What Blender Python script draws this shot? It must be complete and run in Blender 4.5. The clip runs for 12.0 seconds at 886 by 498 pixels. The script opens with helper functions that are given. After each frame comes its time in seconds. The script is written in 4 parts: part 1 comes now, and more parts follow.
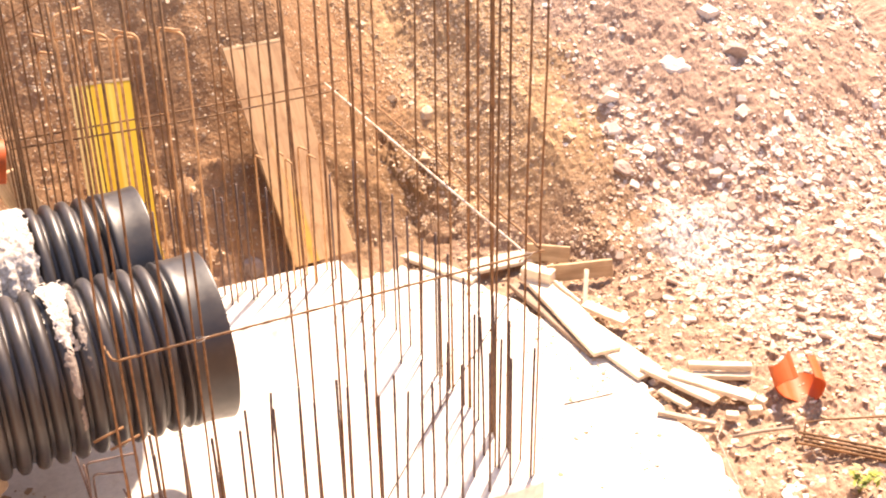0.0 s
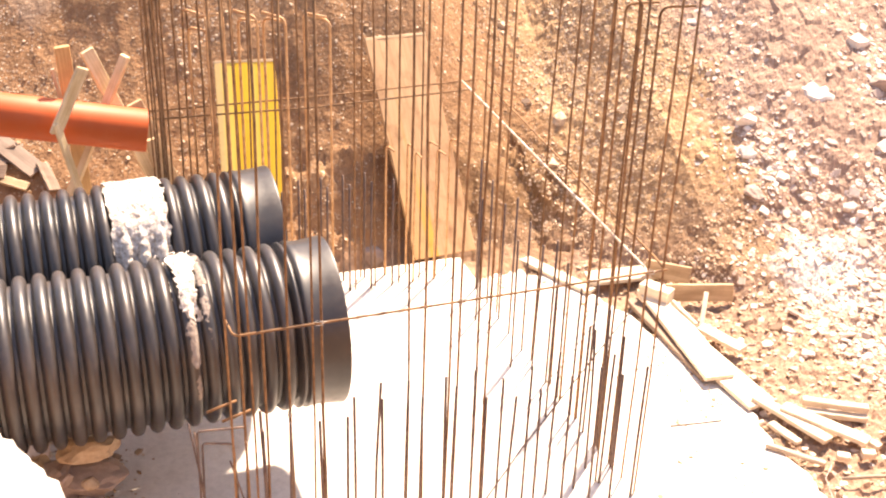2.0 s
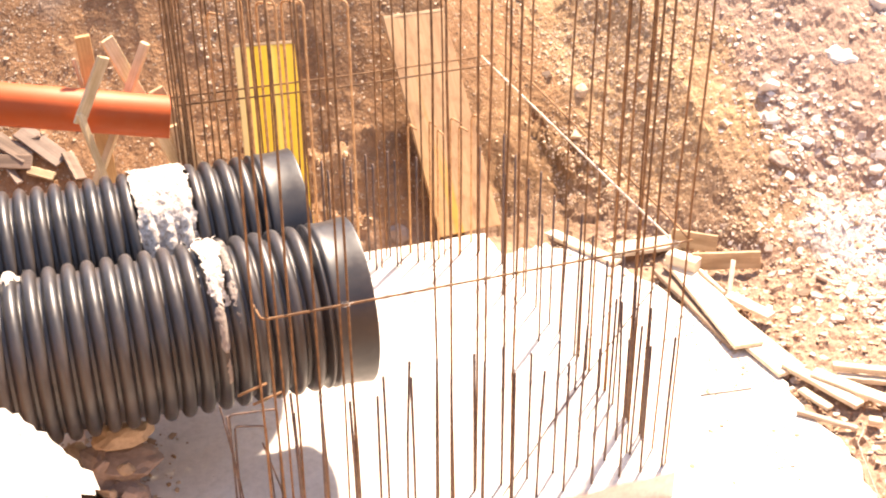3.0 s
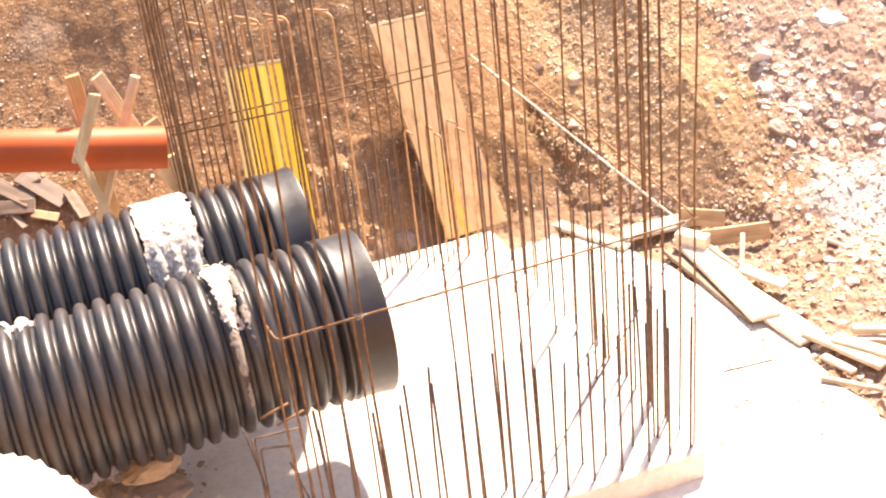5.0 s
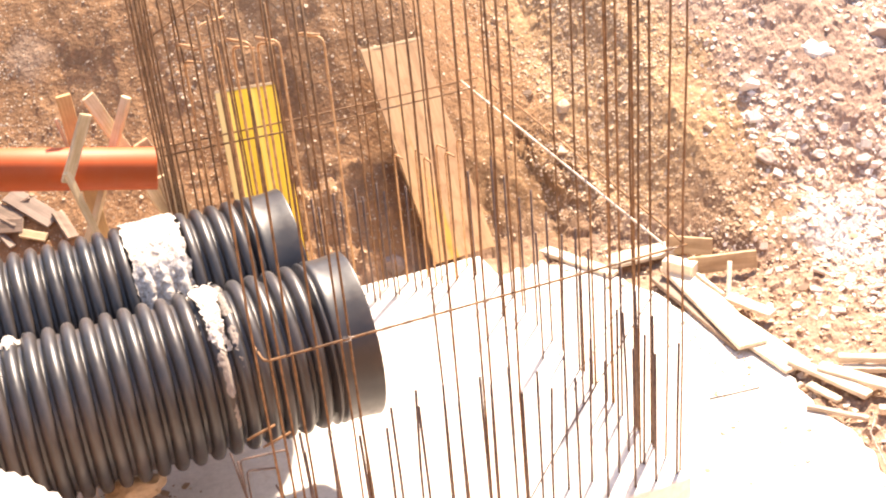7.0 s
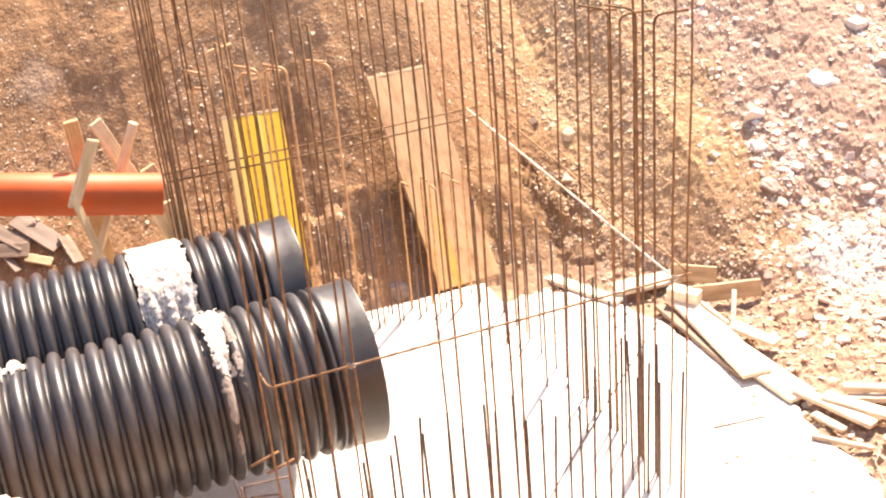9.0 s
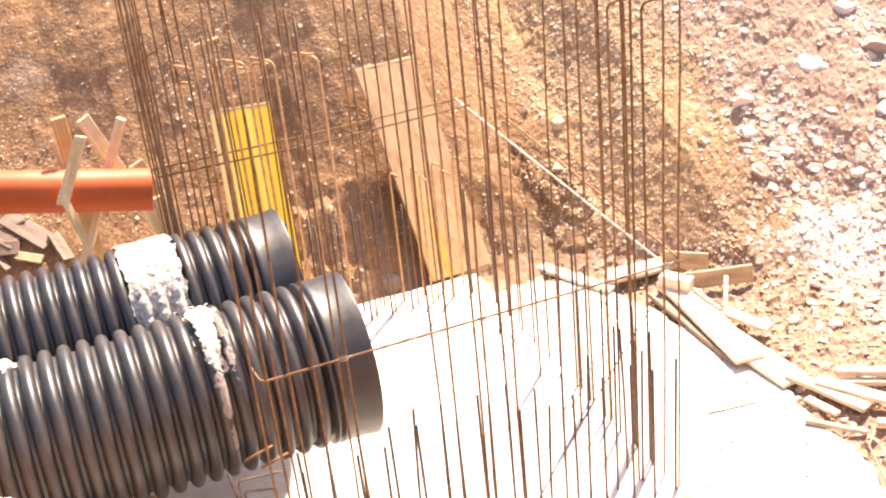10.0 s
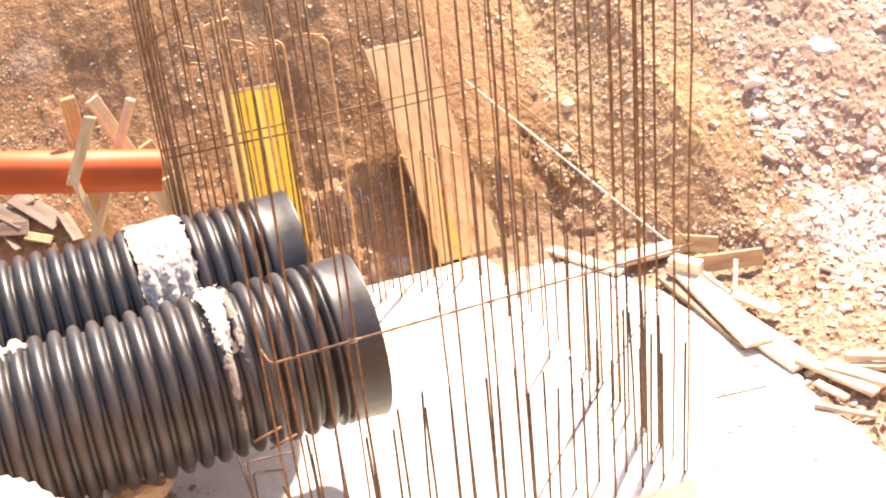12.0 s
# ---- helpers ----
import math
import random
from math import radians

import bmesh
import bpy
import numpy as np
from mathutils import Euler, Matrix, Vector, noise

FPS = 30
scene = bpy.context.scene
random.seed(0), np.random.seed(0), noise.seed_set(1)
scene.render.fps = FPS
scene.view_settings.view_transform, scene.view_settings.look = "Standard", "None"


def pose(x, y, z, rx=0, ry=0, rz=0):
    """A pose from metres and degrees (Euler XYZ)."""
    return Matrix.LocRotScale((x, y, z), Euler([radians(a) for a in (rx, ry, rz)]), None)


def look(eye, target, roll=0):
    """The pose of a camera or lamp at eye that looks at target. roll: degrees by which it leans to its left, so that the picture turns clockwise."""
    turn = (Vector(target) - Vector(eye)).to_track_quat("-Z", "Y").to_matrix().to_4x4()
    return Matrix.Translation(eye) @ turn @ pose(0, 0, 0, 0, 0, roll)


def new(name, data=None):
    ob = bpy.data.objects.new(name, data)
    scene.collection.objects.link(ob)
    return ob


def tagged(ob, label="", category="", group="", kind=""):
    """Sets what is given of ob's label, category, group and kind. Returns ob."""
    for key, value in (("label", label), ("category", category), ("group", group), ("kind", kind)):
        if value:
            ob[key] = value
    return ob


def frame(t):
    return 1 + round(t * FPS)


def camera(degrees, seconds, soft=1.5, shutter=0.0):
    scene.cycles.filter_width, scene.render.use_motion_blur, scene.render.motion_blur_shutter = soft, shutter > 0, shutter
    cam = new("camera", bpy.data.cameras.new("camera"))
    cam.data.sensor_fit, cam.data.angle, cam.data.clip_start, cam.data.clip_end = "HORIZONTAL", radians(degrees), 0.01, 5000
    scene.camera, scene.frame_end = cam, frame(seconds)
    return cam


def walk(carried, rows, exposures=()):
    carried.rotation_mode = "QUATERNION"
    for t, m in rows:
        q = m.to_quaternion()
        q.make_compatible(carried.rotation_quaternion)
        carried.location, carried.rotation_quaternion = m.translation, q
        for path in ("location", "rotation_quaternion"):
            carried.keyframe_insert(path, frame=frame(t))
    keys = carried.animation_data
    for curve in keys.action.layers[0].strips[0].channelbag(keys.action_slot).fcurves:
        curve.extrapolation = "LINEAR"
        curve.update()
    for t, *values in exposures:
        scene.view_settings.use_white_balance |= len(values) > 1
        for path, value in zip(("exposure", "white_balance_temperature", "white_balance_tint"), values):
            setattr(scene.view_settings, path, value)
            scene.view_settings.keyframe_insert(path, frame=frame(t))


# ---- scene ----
cam = camera(40.0, 12.0, soft=2.1)
PATH = [
    (0, (-2.59, -4.241, 3.917), (-1.802, -2.655, 2.987), -1.0),
    (0.5, (-2.603, -4.236, 3.926), (-1.906, -2.626, 2.966), -0.4),
    (1, (-2.617, -4.226, 3.943), (-2.01, -2.566, 3.006), 0.1),
    (1.5, (-2.624, -4.221, 3.946), (-2.025, -2.558, 3.01), 1.4),
    (2, (-2.627, -4.225, 3.935), (-2.011, -2.566, 3.003), 1.9),
    (2.5, (-2.614, -4.232, 3.942), (-2.046, -2.577, 2.973), 0.2),
    (3, (-2.615, -4.232, 3.957), (-2.048, -2.578, 2.987), -0.6),
    (5, (-2.594, -4.229, 3.961), (-2.044, -2.567, 2.993), -6.6),
    (5.5, (-2.604, -4.241, 3.954), (-2.055, -2.573, 2.997), -6.6),
    (6, (-2.6, -4.256, 3.96), (-2.032, -2.579, 3.029), -5.9),
    (6.5, (-2.606, -4.241, 3.956), (-2.028, -2.569, 3.024), -5.6),
    (8.5, (-2.616, -4.242, 3.958), (-2.029, -2.561, 3.046), -5.3),
    (9, (-2.617, -4.248, 3.967), (-2.032, -2.557, 3.074), -5.2),
    (9.5, (-2.609, -4.246, 3.962), (-2.013, -2.563, 3.06), -5.8),
    (10, (-2.606, -4.24, 3.962), (-2.013, -2.559, 3.054), -6.0),
    (10.5, (-2.605, -4.238, 3.961), (-2.012, -2.561, 3.047), -6.0),
    (11, (-2.607, -4.23, 3.953), (-2.03, -2.554, 3.027), -6.1),
    (11.5, (-2.606, -4.237, 3.956), (-2.043, -2.562, 3.019), -6.2),
    (12, (-2.608, -4.229, 3.96), (-2.035, -2.555, 3.027), -6.0),
]
EXPOSURES = [(0.0, 1.76, 8300, 23), (1.0, 1.86, 8250, 22), (1.5, 1.90, 8200, 21), (3.2, 1.92, 7900, 19), (5.0, 1.92, 7700, 18), (12.0, 1.95, 7600, 17)]
walk(cam, [(t, look(eye, target, roll)) for t, eye, target, roll in PATH], EXPOSURES)

# ---- light ----
SUN_DIR = Vector((0.408, 0.405, 0.818))
world = bpy.data.worlds.new("sky")
scene.world = world
world.use_nodes = True
wn = world.node_tree
sky = wn.nodes.new("ShaderNodeTexSky")
sky.sky_type = "NISHITA"
sky.sun_disc = False
sky.sun_elevation = radians(55)
sky.sun_rotation = radians(45)
wn.links.new(sky.outputs[0], wn.nodes["Background"].inputs[0])
wn.nodes["Background"].inputs[1].default_value = 0.11
sun = new("sun", bpy.data.lights.new("sun", "SUN"))
sun.data.energy = 4.6
sun.data.angle = radians(2.4)
sun.data.color = (1.0, 0.93, 0.82)
sun.matrix_world = look(SUN_DIR * 20, (0, 0, 0))


# ---- materials ----
def material(name, build):
    m = bpy.data.materials.new(name)
    m.use_nodes = True
    nt = m.node_tree
    build(nt, nt.nodes["Principled BSDF"])
    return m


def node(nt, kind, **values):
    n = nt.nodes.new(kind)
    for key, value in values.items():
        n.inputs[key.replace("_", " ")].default_value = value
    return n


def coords(nt, scale=(1, 1, 1), space="Object"):
    tc = nt.nodes.new("ShaderNodeTexCoord")
    mp = nt.nodes.new("ShaderNodeMapping")
    mp.inputs["Scale"].default_value = scale
    nt.links.new(tc.outputs[space], mp.inputs["Vector"])
    return mp.outputs[0]


def noisy(nt, vec, scale, detail=6.0, rough=0.6):
    n = node(nt, "ShaderNodeTexNoise", Scale=scale, Detail=detail, Roughness=rough)
    nt.links.new(vec, n.inputs["Vector"])
    return n.outputs[0]


def ramp(nt, fac, stops):
    r = nt.nodes.new("ShaderNodeValToRGB")
    els = r.color_ramp.elements
    while len(els) < len(stops):
        els.new(0.5)
    for e, (p, c) in zip(els, stops):
        e.position, e.color = p, (*c, 1)
    nt.links.new(fac, r.inputs[0])
    return r.outputs[0]


def mix(nt, fac, a, b, kind="MIX"):
    m = nt.nodes.new("ShaderNodeMixRGB")
    m.blend_type = kind
    for sock, v in zip(m.inputs, (fac, a, b)):
        if isinstance(v, (int, float)):
            sock.default_value = v
        elif isinstance(v, tuple):
            sock.default_value = (*v, 1)
        else:
            nt.links.new(v, sock)
    return m.outputs[0]


def bump(nt, bsdf, height, strength=0.4, distance=0.01):
    b = node(nt, "ShaderNodeBump", Strength=strength, Distance=distance)
    nt.links.new(height, b.inputs["Height"])
    nt.links.new(b.outputs[0], bsdf.inputs["Normal"])


def island(nt):
    return nt.nodes.new("ShaderNodeNewGeometry").outputs["Random Per Island"]


def piece(nt):
    return nt.nodes.new("ShaderNodeObjectInfo").outputs["Random"]


def soil(nt, p):
    v = coords(nt)
    big = noisy(nt, v, 0.9, 4)
    mid = noisy(nt, v, 7, 8, 0.7)
    fine = noisy(nt, v, 60, 6, 0.75)
    base = ramp(nt, big, [(0.3, (0.29, 0.160, 0.083)), (0.5, (0.37, 0.212, 0.113)), (0.72, (0.45, 0.285, 0.165))])
    base = mix(nt, 0.55, base, ramp(nt, mid, [(0.25, (0.62, 0.56, 0.52)), (0.5, (0.95, 0.95, 0.95)), (0.75, (1.25, 1.2, 1.12))]), "MULTIPLY")
    grit = node(nt, "ShaderNodeTexVoronoi", Scale=38.0)
    nt.links.new(v, grit.inputs["Vector"])
    chips = ramp(nt, grit.outputs["Distance"], [(0.16, (1, 1, 1)), (0.30, (0, 0, 0))])
    some = ramp(nt, grit.outputs["Color"], [(0.62, (0, 0, 0)), (0.68, (1, 1, 1))])
    base = mix(nt, mix(nt, 1.0, chips, some, "MULTIPLY"), base, (0.58, 0.46, 0.33))
    base = mix(nt, 0.6, base, ramp(nt, fine, [(0.3, (0.55, 0.5, 0.45)), (0.7, (1.25, 1.22, 1.2))]), "MULTIPLY")
    # cement dust trodden over the floor of the pit
    sep = nt.nodes.new("ShaderNodeSeparateXYZ")
    nt.links.new(v, sep.inputs[0])
    level = nt.nodes.new("ShaderNodeMapRange")
    level.inputs[1].default_value, level.inputs[2].default_value = 0.22, -0.10
    nt.links.new(sep.outputs[2], level.inputs[0])
    dusty = ramp(nt, mix(nt, 0.45, level.outputs[0], noisy(nt, v, 3.0, 8, 0.7)), [(0.42, (0, 0, 0)), (0.66, (1, 1, 1))])
    base = mix(nt, mix(nt, 0.75, (0, 0, 0), dusty), base, mix(nt, 0.6, (0.37, 0.26, 0.20), ramp(nt, mid, [(0.3, (0.62, 0.56, 0.5)), (0.7, (1.15, 1.15, 1.15))]), "MULTIPLY"))
    # pale broken limestone over the eastern bank
    grey = node(nt, "ShaderNodeTexGradient")
    mp = nt.nodes.new("ShaderNodeMapping")
    tc = nt.nodes.new("ShaderNodeTexCoord")
    mp.inputs["Location"].default_value = (-1.5, 0, 0)
    mp.inputs["Scale"].default_value = (0.9, 0.9, 0.9)
    nt.links.new(tc.outputs["Object"], mp.inputs["Vector"])
    nt.links.new(mp.outputs[0], grey.inputs["Vector"])
    edge = mix(nt, 0.5, grey.outputs[0], noisy(nt, v, 1.6, 6), "MIX")
    pale = ramp(nt, edge, [(0.36, (0, 0, 0)), (0.52, (1, 1, 1))])
    base = mix(nt, mix(nt, 0.75, (0, 0, 0), pale), base, mix(nt, 0.6, (0.43, 0.305, 0.245), ramp(nt, mid, [(0.3, (0.5, 0.48, 0.47)), (0.7, (1.2, 1.2, 1.2))]), "MULTIPLY"))
    # yellow sandy gravel between the brown earth and the pale rock
    band = nt.nodes.new("ShaderNodeMapRange")
    band.inputs[1].default_value, band.inputs[2].default_value = 0.6, 1.3
    nt.links.new(sep.outputs[0], band.inputs[0])
    sandy = ramp(nt, mix(nt, 0.5, band.outputs[0], noisy(nt, v, 2.4, 6)), [(0.45, (0, 0, 0)), (0.68, (1, 1, 1))])
    unpaled = nt.nodes.new("ShaderNodeInvert")
    nt.links.new(pale, unpaled.inputs["Color"])
    sandy = mix(nt, 1.0, sandy, unpaled.outputs[0], "MULTIPLY")
    undusted = nt.nodes.new("ShaderNodeInvert")
    nt.links.new(dusty, undusted.inputs["Color"])
    sandy = mix(nt, 1.0, sandy, undusted.outputs[0], "MULTIPLY")
    base = mix(nt, mix(nt, 0.8, (0, 0, 0), sandy), base, mix(nt, 0.5, (0.42, 0.275, 0.155), ramp(nt, mid, [(0.3, (0.62, 0.58, 0.5)), (0.7, (1.2, 1.2, 1.2))]), "MULTIPLY"))
    # patches of their own: damp clay dug open with hollow shade painted in, spilled lime
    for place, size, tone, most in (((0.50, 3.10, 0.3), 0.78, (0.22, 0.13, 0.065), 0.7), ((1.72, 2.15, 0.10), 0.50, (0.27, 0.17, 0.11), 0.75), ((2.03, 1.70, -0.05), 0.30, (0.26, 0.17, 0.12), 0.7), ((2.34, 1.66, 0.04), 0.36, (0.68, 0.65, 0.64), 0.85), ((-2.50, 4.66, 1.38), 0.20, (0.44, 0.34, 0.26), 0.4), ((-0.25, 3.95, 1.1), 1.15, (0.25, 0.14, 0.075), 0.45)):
        away = nt.nodes.new("ShaderNodeVectorMath")
        away.operation = "DISTANCE"
        nt.links.new(v, away.inputs[0])
        away.inputs[1].default_value = place
        near = nt.nodes.new("ShaderNodeMath")
        near.operation = "MULTIPLY"
        near.inputs[1].default_value = 0.5 / size
        nt.links.new(away.outputs["Value"], near.inputs[0])
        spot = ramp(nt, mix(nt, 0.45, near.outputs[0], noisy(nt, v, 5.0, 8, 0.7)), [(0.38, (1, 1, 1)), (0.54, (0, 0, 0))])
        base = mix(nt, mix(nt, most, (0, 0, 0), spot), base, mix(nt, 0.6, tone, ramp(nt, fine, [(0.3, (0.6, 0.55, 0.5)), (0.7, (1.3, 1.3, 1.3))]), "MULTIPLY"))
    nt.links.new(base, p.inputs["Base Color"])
    p.inputs["Roughness"].default_value = 0.9
    p.inputs["Specular IOR Level"].default_value = 0.25
    clod = node(nt, "ShaderNodeTexVoronoi", Scale=17.0)
    nt.links.new(v, clod.inputs["Vector"])
    base = mix(nt, 0.5, base, ramp(nt, clod.outputs["Distance"], [(0.1, (1.2, 1.18, 1.15)), (0.55, (0.72, 0.68, 0.64))]), "MULTIPLY")
    nt.links.new(base, p.inputs["Base Color"])
    h = mix(nt, 0.5, mix(nt, 0.5, mid, clod.outputs["Distance"]), fine)
    h = mix(nt, 0.35, h, grit.outputs["Distance"])
    bump(nt, p, h, 0.75, 0.018)


def concrete(nt, p):
    v = coords(nt)
    a = noisy(nt, v, 1.7, 6)
    b = noisy(nt, v, 26, 8, 0.7)
    c = ramp(nt, a, [(0.3, (0.56, 0.50, 0.44)), (0.55, (0.68, 0.63, 0.57)), (0.75, (0.74, 0.70, 0.65))])
    c = mix(nt, 0.5, c, ramp(nt, b, [(0.3, (0.7, 0.69, 0.68)), (0.6, (1.1, 1.1, 1.1))]), "MULTIPLY")
    stain = ramp(nt, noisy(nt, v, 4.5, 10, 0.75), [(0.60, (0, 0, 0)), (0.74, (1, 1, 1))])
    c = mix(nt, mix(nt, 0.55, (0, 0, 0), stain), c, (0.42, 0.31, 0.20))
    nt.links.new(c, p.inputs["Base Color"])
    p.inputs["Roughness"].default_value = 0.85
    bump(nt, p, b, 0.35, 0.006)


def rust(nt, p):
    v = coords(nt)
    a = noisy(nt, v, 14, 6)
    b = noisy(nt, v, 180, 4)
    c = ramp(nt, a, [(0.3, (0.09, 0.045, 0.022)), (0.5, (0.18, 0.090, 0.040)), (0.7, (0.29, 0.155, 0.072))])
    r = nt.nodes.new("ShaderNodeMapRange")
    nt.links.new(piece(nt), r.inputs[0])
    r.inputs[3].default_value, r.inputs[4].default_value = 0.75, 1.25
    c = mix(nt, 1.0, c, r.outputs[0], "MULTIPLY")
    nt.links.new(c, p.inputs["Base Color"])
    p.inputs["Roughness"].default_value = 0.75
    p.inputs["Metallic"].default_value = 0.0
    p.inputs["Specular IOR Level"].default_value = 0.3
    bump(nt, p, b, 0.5, 0.001)


def dark_rust(nt, p):
    v = coords(nt)
    c = ramp(nt, noisy(nt, v, 16, 6), [(0.3, (0.06, 0.042, 0.038)), (0.5, (0.125, 0.08, 0.066)), (0.72, (0.20, 0.125, 0.09))])
    nt.links.new(c, p.inputs["Base Color"])
    p.inputs["Roughness"].default_value = 0.7
    p.inputs["Metallic"].default_value = 0.2
    bump(nt, p, noisy(nt, v, 180, 4), 0.5, 0.001)


# orange rust, lightened to paint in the sun on the bar hooks
def lit_orange_rust(nt, p):
    v = coords(nt)
    c = ramp(nt, noisy(nt, v, 12, 6), [(0.3, (0.30, 0.14, 0.06)), (0.5, (0.50, 0.27, 0.12)), (0.72, (0.64, 0.42, 0.24))])
    nt.links.new(c, p.inputs["Base Color"])
    p.inputs["Roughness"].default_value = 0.65
    bump(nt, p, noisy(nt, v, 180, 4), 0.4, 0.001)


# paler steel: sunlight on top of the bar is put into its colour
def sunlit_steel(nt, p):
    v = coords(nt)
    c = ramp(nt, noisy(nt, v, 10, 6), [(0.35, (0.40, 0.27, 0.18)), (0.65, (0.62, 0.54, 0.46))])
    nt.links.new(c, p.inputs["Base Color"])
    p.inputs["Roughness"].default_value = 0.6
    p.inputs["Metallic"].default_value = 0.15
    bump(nt, p, noisy(nt, v, 180, 4), 0.4, 0.001)


def black_plastic(nt, p):
    v = coords(nt)
    # brown dust; its tone also paints in light bounced off the soil
    dust = ramp(nt, noisy(nt, v, 3.0, 8, 0.7), [(0.42, (0, 0, 0)), (0.78, (1, 1, 1))])
    c = mix(nt, mix(nt, 0.34, (0, 0, 0), dust), (0.027, 0.024, 0.024), (0.17, 0.115, 0.085))
    nt.links.new(c, p.inputs["Base Color"])
    r = ramp(nt, noisy(nt, v, 22, 5), [(0.3, (0.33, 0.33, 0.33)), (0.75, (0.50, 0.50, 0.50))])
    nt.links.new(r, p.inputs["Roughness"])
    p.inputs["Specular IOR Level"].default_value = 0.62
    bump(nt, p, noisy(nt, v, 60, 4), 0.08, 0.002)


def orange_plastic(nt, p):
    v = coords(nt)
    dust = ramp(nt, noisy(nt, v, 5.0, 8, 0.7), [(0.45, (0, 0, 0)), (0.8, (1, 1, 1))])
    c = mix(nt, mix(nt, 0.22, (0, 0, 0), dust), (0.46, 0.080, 0.016), (0.46, 0.19, 0.09))
    nt.links.new(c, p.inputs["Base Color"])
    p.inputs["Roughness"].default_value = 0.55
    p.inputs["Specular IOR Level"].default_value = 0.35
    bump(nt, p, noisy(nt, v, 50, 4), 0.05, 0.002)


def timber(dark, light, grain=(3, 60, 60)):
    def build(nt, p):
        v = coords(nt, grain)
        a = noisy(nt, v, 1.0, 8, 0.65)
        c = ramp(nt, a, [(0.3, dark), (0.7, light)])
        b = noisy(nt, coords(nt), 9, 6)
        c = mix(nt, 0.55, c, ramp(nt, b, [(0.3, (0.7, 0.66, 0.6)), (0.65, (1.12, 1.1, 1.08))]), "MULTIPLY")
        r = nt.nodes.new("ShaderNodeMapRange")
        nt.links.new(piece(nt), r.inputs[0])
        r.inputs[3].default_value, r.inputs[4].default_value = 0.85, 1.15
        c = mix(nt, 1.0, c, r.outputs[0], "MULTIPLY")
        nt.links.new(c, p.inputs["Base Color"])
        p.inputs["Roughness"].default_value = 0.75
        bump(nt, p, a, 0.3, 0.003)
    return build


def yellow_panel(nt, p):
    # glued strips across the width, the paint worn off along one side
    v = coords(nt)
    streak = noisy(nt, coords(nt, (22, 1.6, 22)), 1.0, 8, 0.7)
    sep = nt.nodes.new("ShaderNodeSeparateXYZ")
    nt.links.new(v, sep.inputs[0])
    across = nt.nodes.new("ShaderNodeMapRange")
    across.inputs[1].default_value, across.inputs[2].default_value = -0.19, 0.19
    nt.links.new(sep.outputs[0], across.inputs[0])
    where = mix(nt, 0.10, across.outputs[0], streak)
    c = ramp(nt, where, [(0.09, (0.62, 0.44, 0.18)), (0.13, (0.70, 0.51, 0.13)), (0.30, (0.72, 0.50, 0.07)), (0.34, (0.72, 0.44, 0.02)), (0.56, (0.70, 0.42, 0.02)), (0.61, (0.72, 0.52, 0.10)), (0.70, (0.72, 0.45, 0.025)), (0.95, (0.68, 0.41, 0.02))])
    c = mix(nt, 0.5, c, ramp(nt, streak, [(0.3, (0.75, 0.70, 0.6)), (0.6, (1.08, 1.08, 1.08))]), "MULTIPLY")
    spots = ramp(nt, noisy(nt, v, 28, 6, 0.7), [(0.62, (1, 1, 1)), (0.72, (0.6, 0.5, 0.4))])
    c = mix(nt, 0.7, c, spots, "MULTIPLY")
    nt.links.new(c, p.inputs["Base Color"])
    p.inputs["Roughness"].default_value = 0.5
    bump(nt, p, streak, 0.2, 0.002)


def brown_panel(nt, p):
    v = coords(nt)
    streak = noisy(nt, coords(nt, (24, 1.4, 24)), 1.3, 8, 0.7)
    c = ramp(nt, streak, [(0.3, (0.33, 0.185, 0.09)), (0.55, (0.46, 0.275, 0.14)), (0.75, (0.54, 0.34, 0.185))])
    # the last yellow paint, down one side
    sep = nt.nodes.new("ShaderNodeSeparateXYZ")
    nt.links.new(v, sep.inputs[0])
    off = nt.nodes.new("ShaderNodeMath")
    off.operation = "MULTIPLY_ADD"
    nt.links.new(sep.outputs[0], off.inputs[0])
    off.inputs[1].default_value, off.inputs[2].default_value = 4.2, 0.5
    down = nt.nodes.new("ShaderNodeMath")
    down.operation = "MULTIPLY_ADD"
    nt.links.new(sep.outputs[1], down.inputs[0])
    down.inputs[1].default_value, down.inputs[2].default_value = -0.45, 0.5
    band = ramp(nt, mix(nt, 0.15, off.outputs[0], streak), [(0.06, (0.25, 0.25, 0.25)), (0.12, (1, 1, 1)), (0.30, (1, 1, 1)), (0.36, (0, 0, 0))])
    low = ramp(nt, mix(nt, 0.5, down.outputs[0], noisy(nt, coords(nt, (7, 0.8, 7)), 1.3, 6)), [(0.46, (0, 0, 0)), (0.60, (1, 1, 1))])
    c = mix(nt, mix(nt, 1.0, band, low, "MULTIPLY"), c, (0.52, 0.29, 0.05))
    blot = ramp(nt, noisy(nt, v, 6, 6), [(0.5, (1.05, 1.05, 1.05)), (0.72, (0.62, 0.54, 0.47))])
    c = mix(nt, 1.0, c, blot, "MULTIPLY")
    nt.links.new(c, p.inputs["Base Color"])
    p.inputs["Roughness"].default_value = 0.7
    bump(nt, p, streak, 0.25, 0.003)


def mortar(nt, p):
    v = coords(nt)
    a = noisy(nt, v, 42, 8, 0.7)
    c = ramp(nt, a, [(0.36, (0.27, 0.22, 0.18)), (0.5, (0.50, 0.44, 0.39)), (0.64, (0.72, 0.68, 0.64))])
    nt.links.new(c, p.inputs["Base Color"])
    p.inputs["Roughness"].default_value = 0.95
    bump(nt, p, a, 0.8, 0.012)


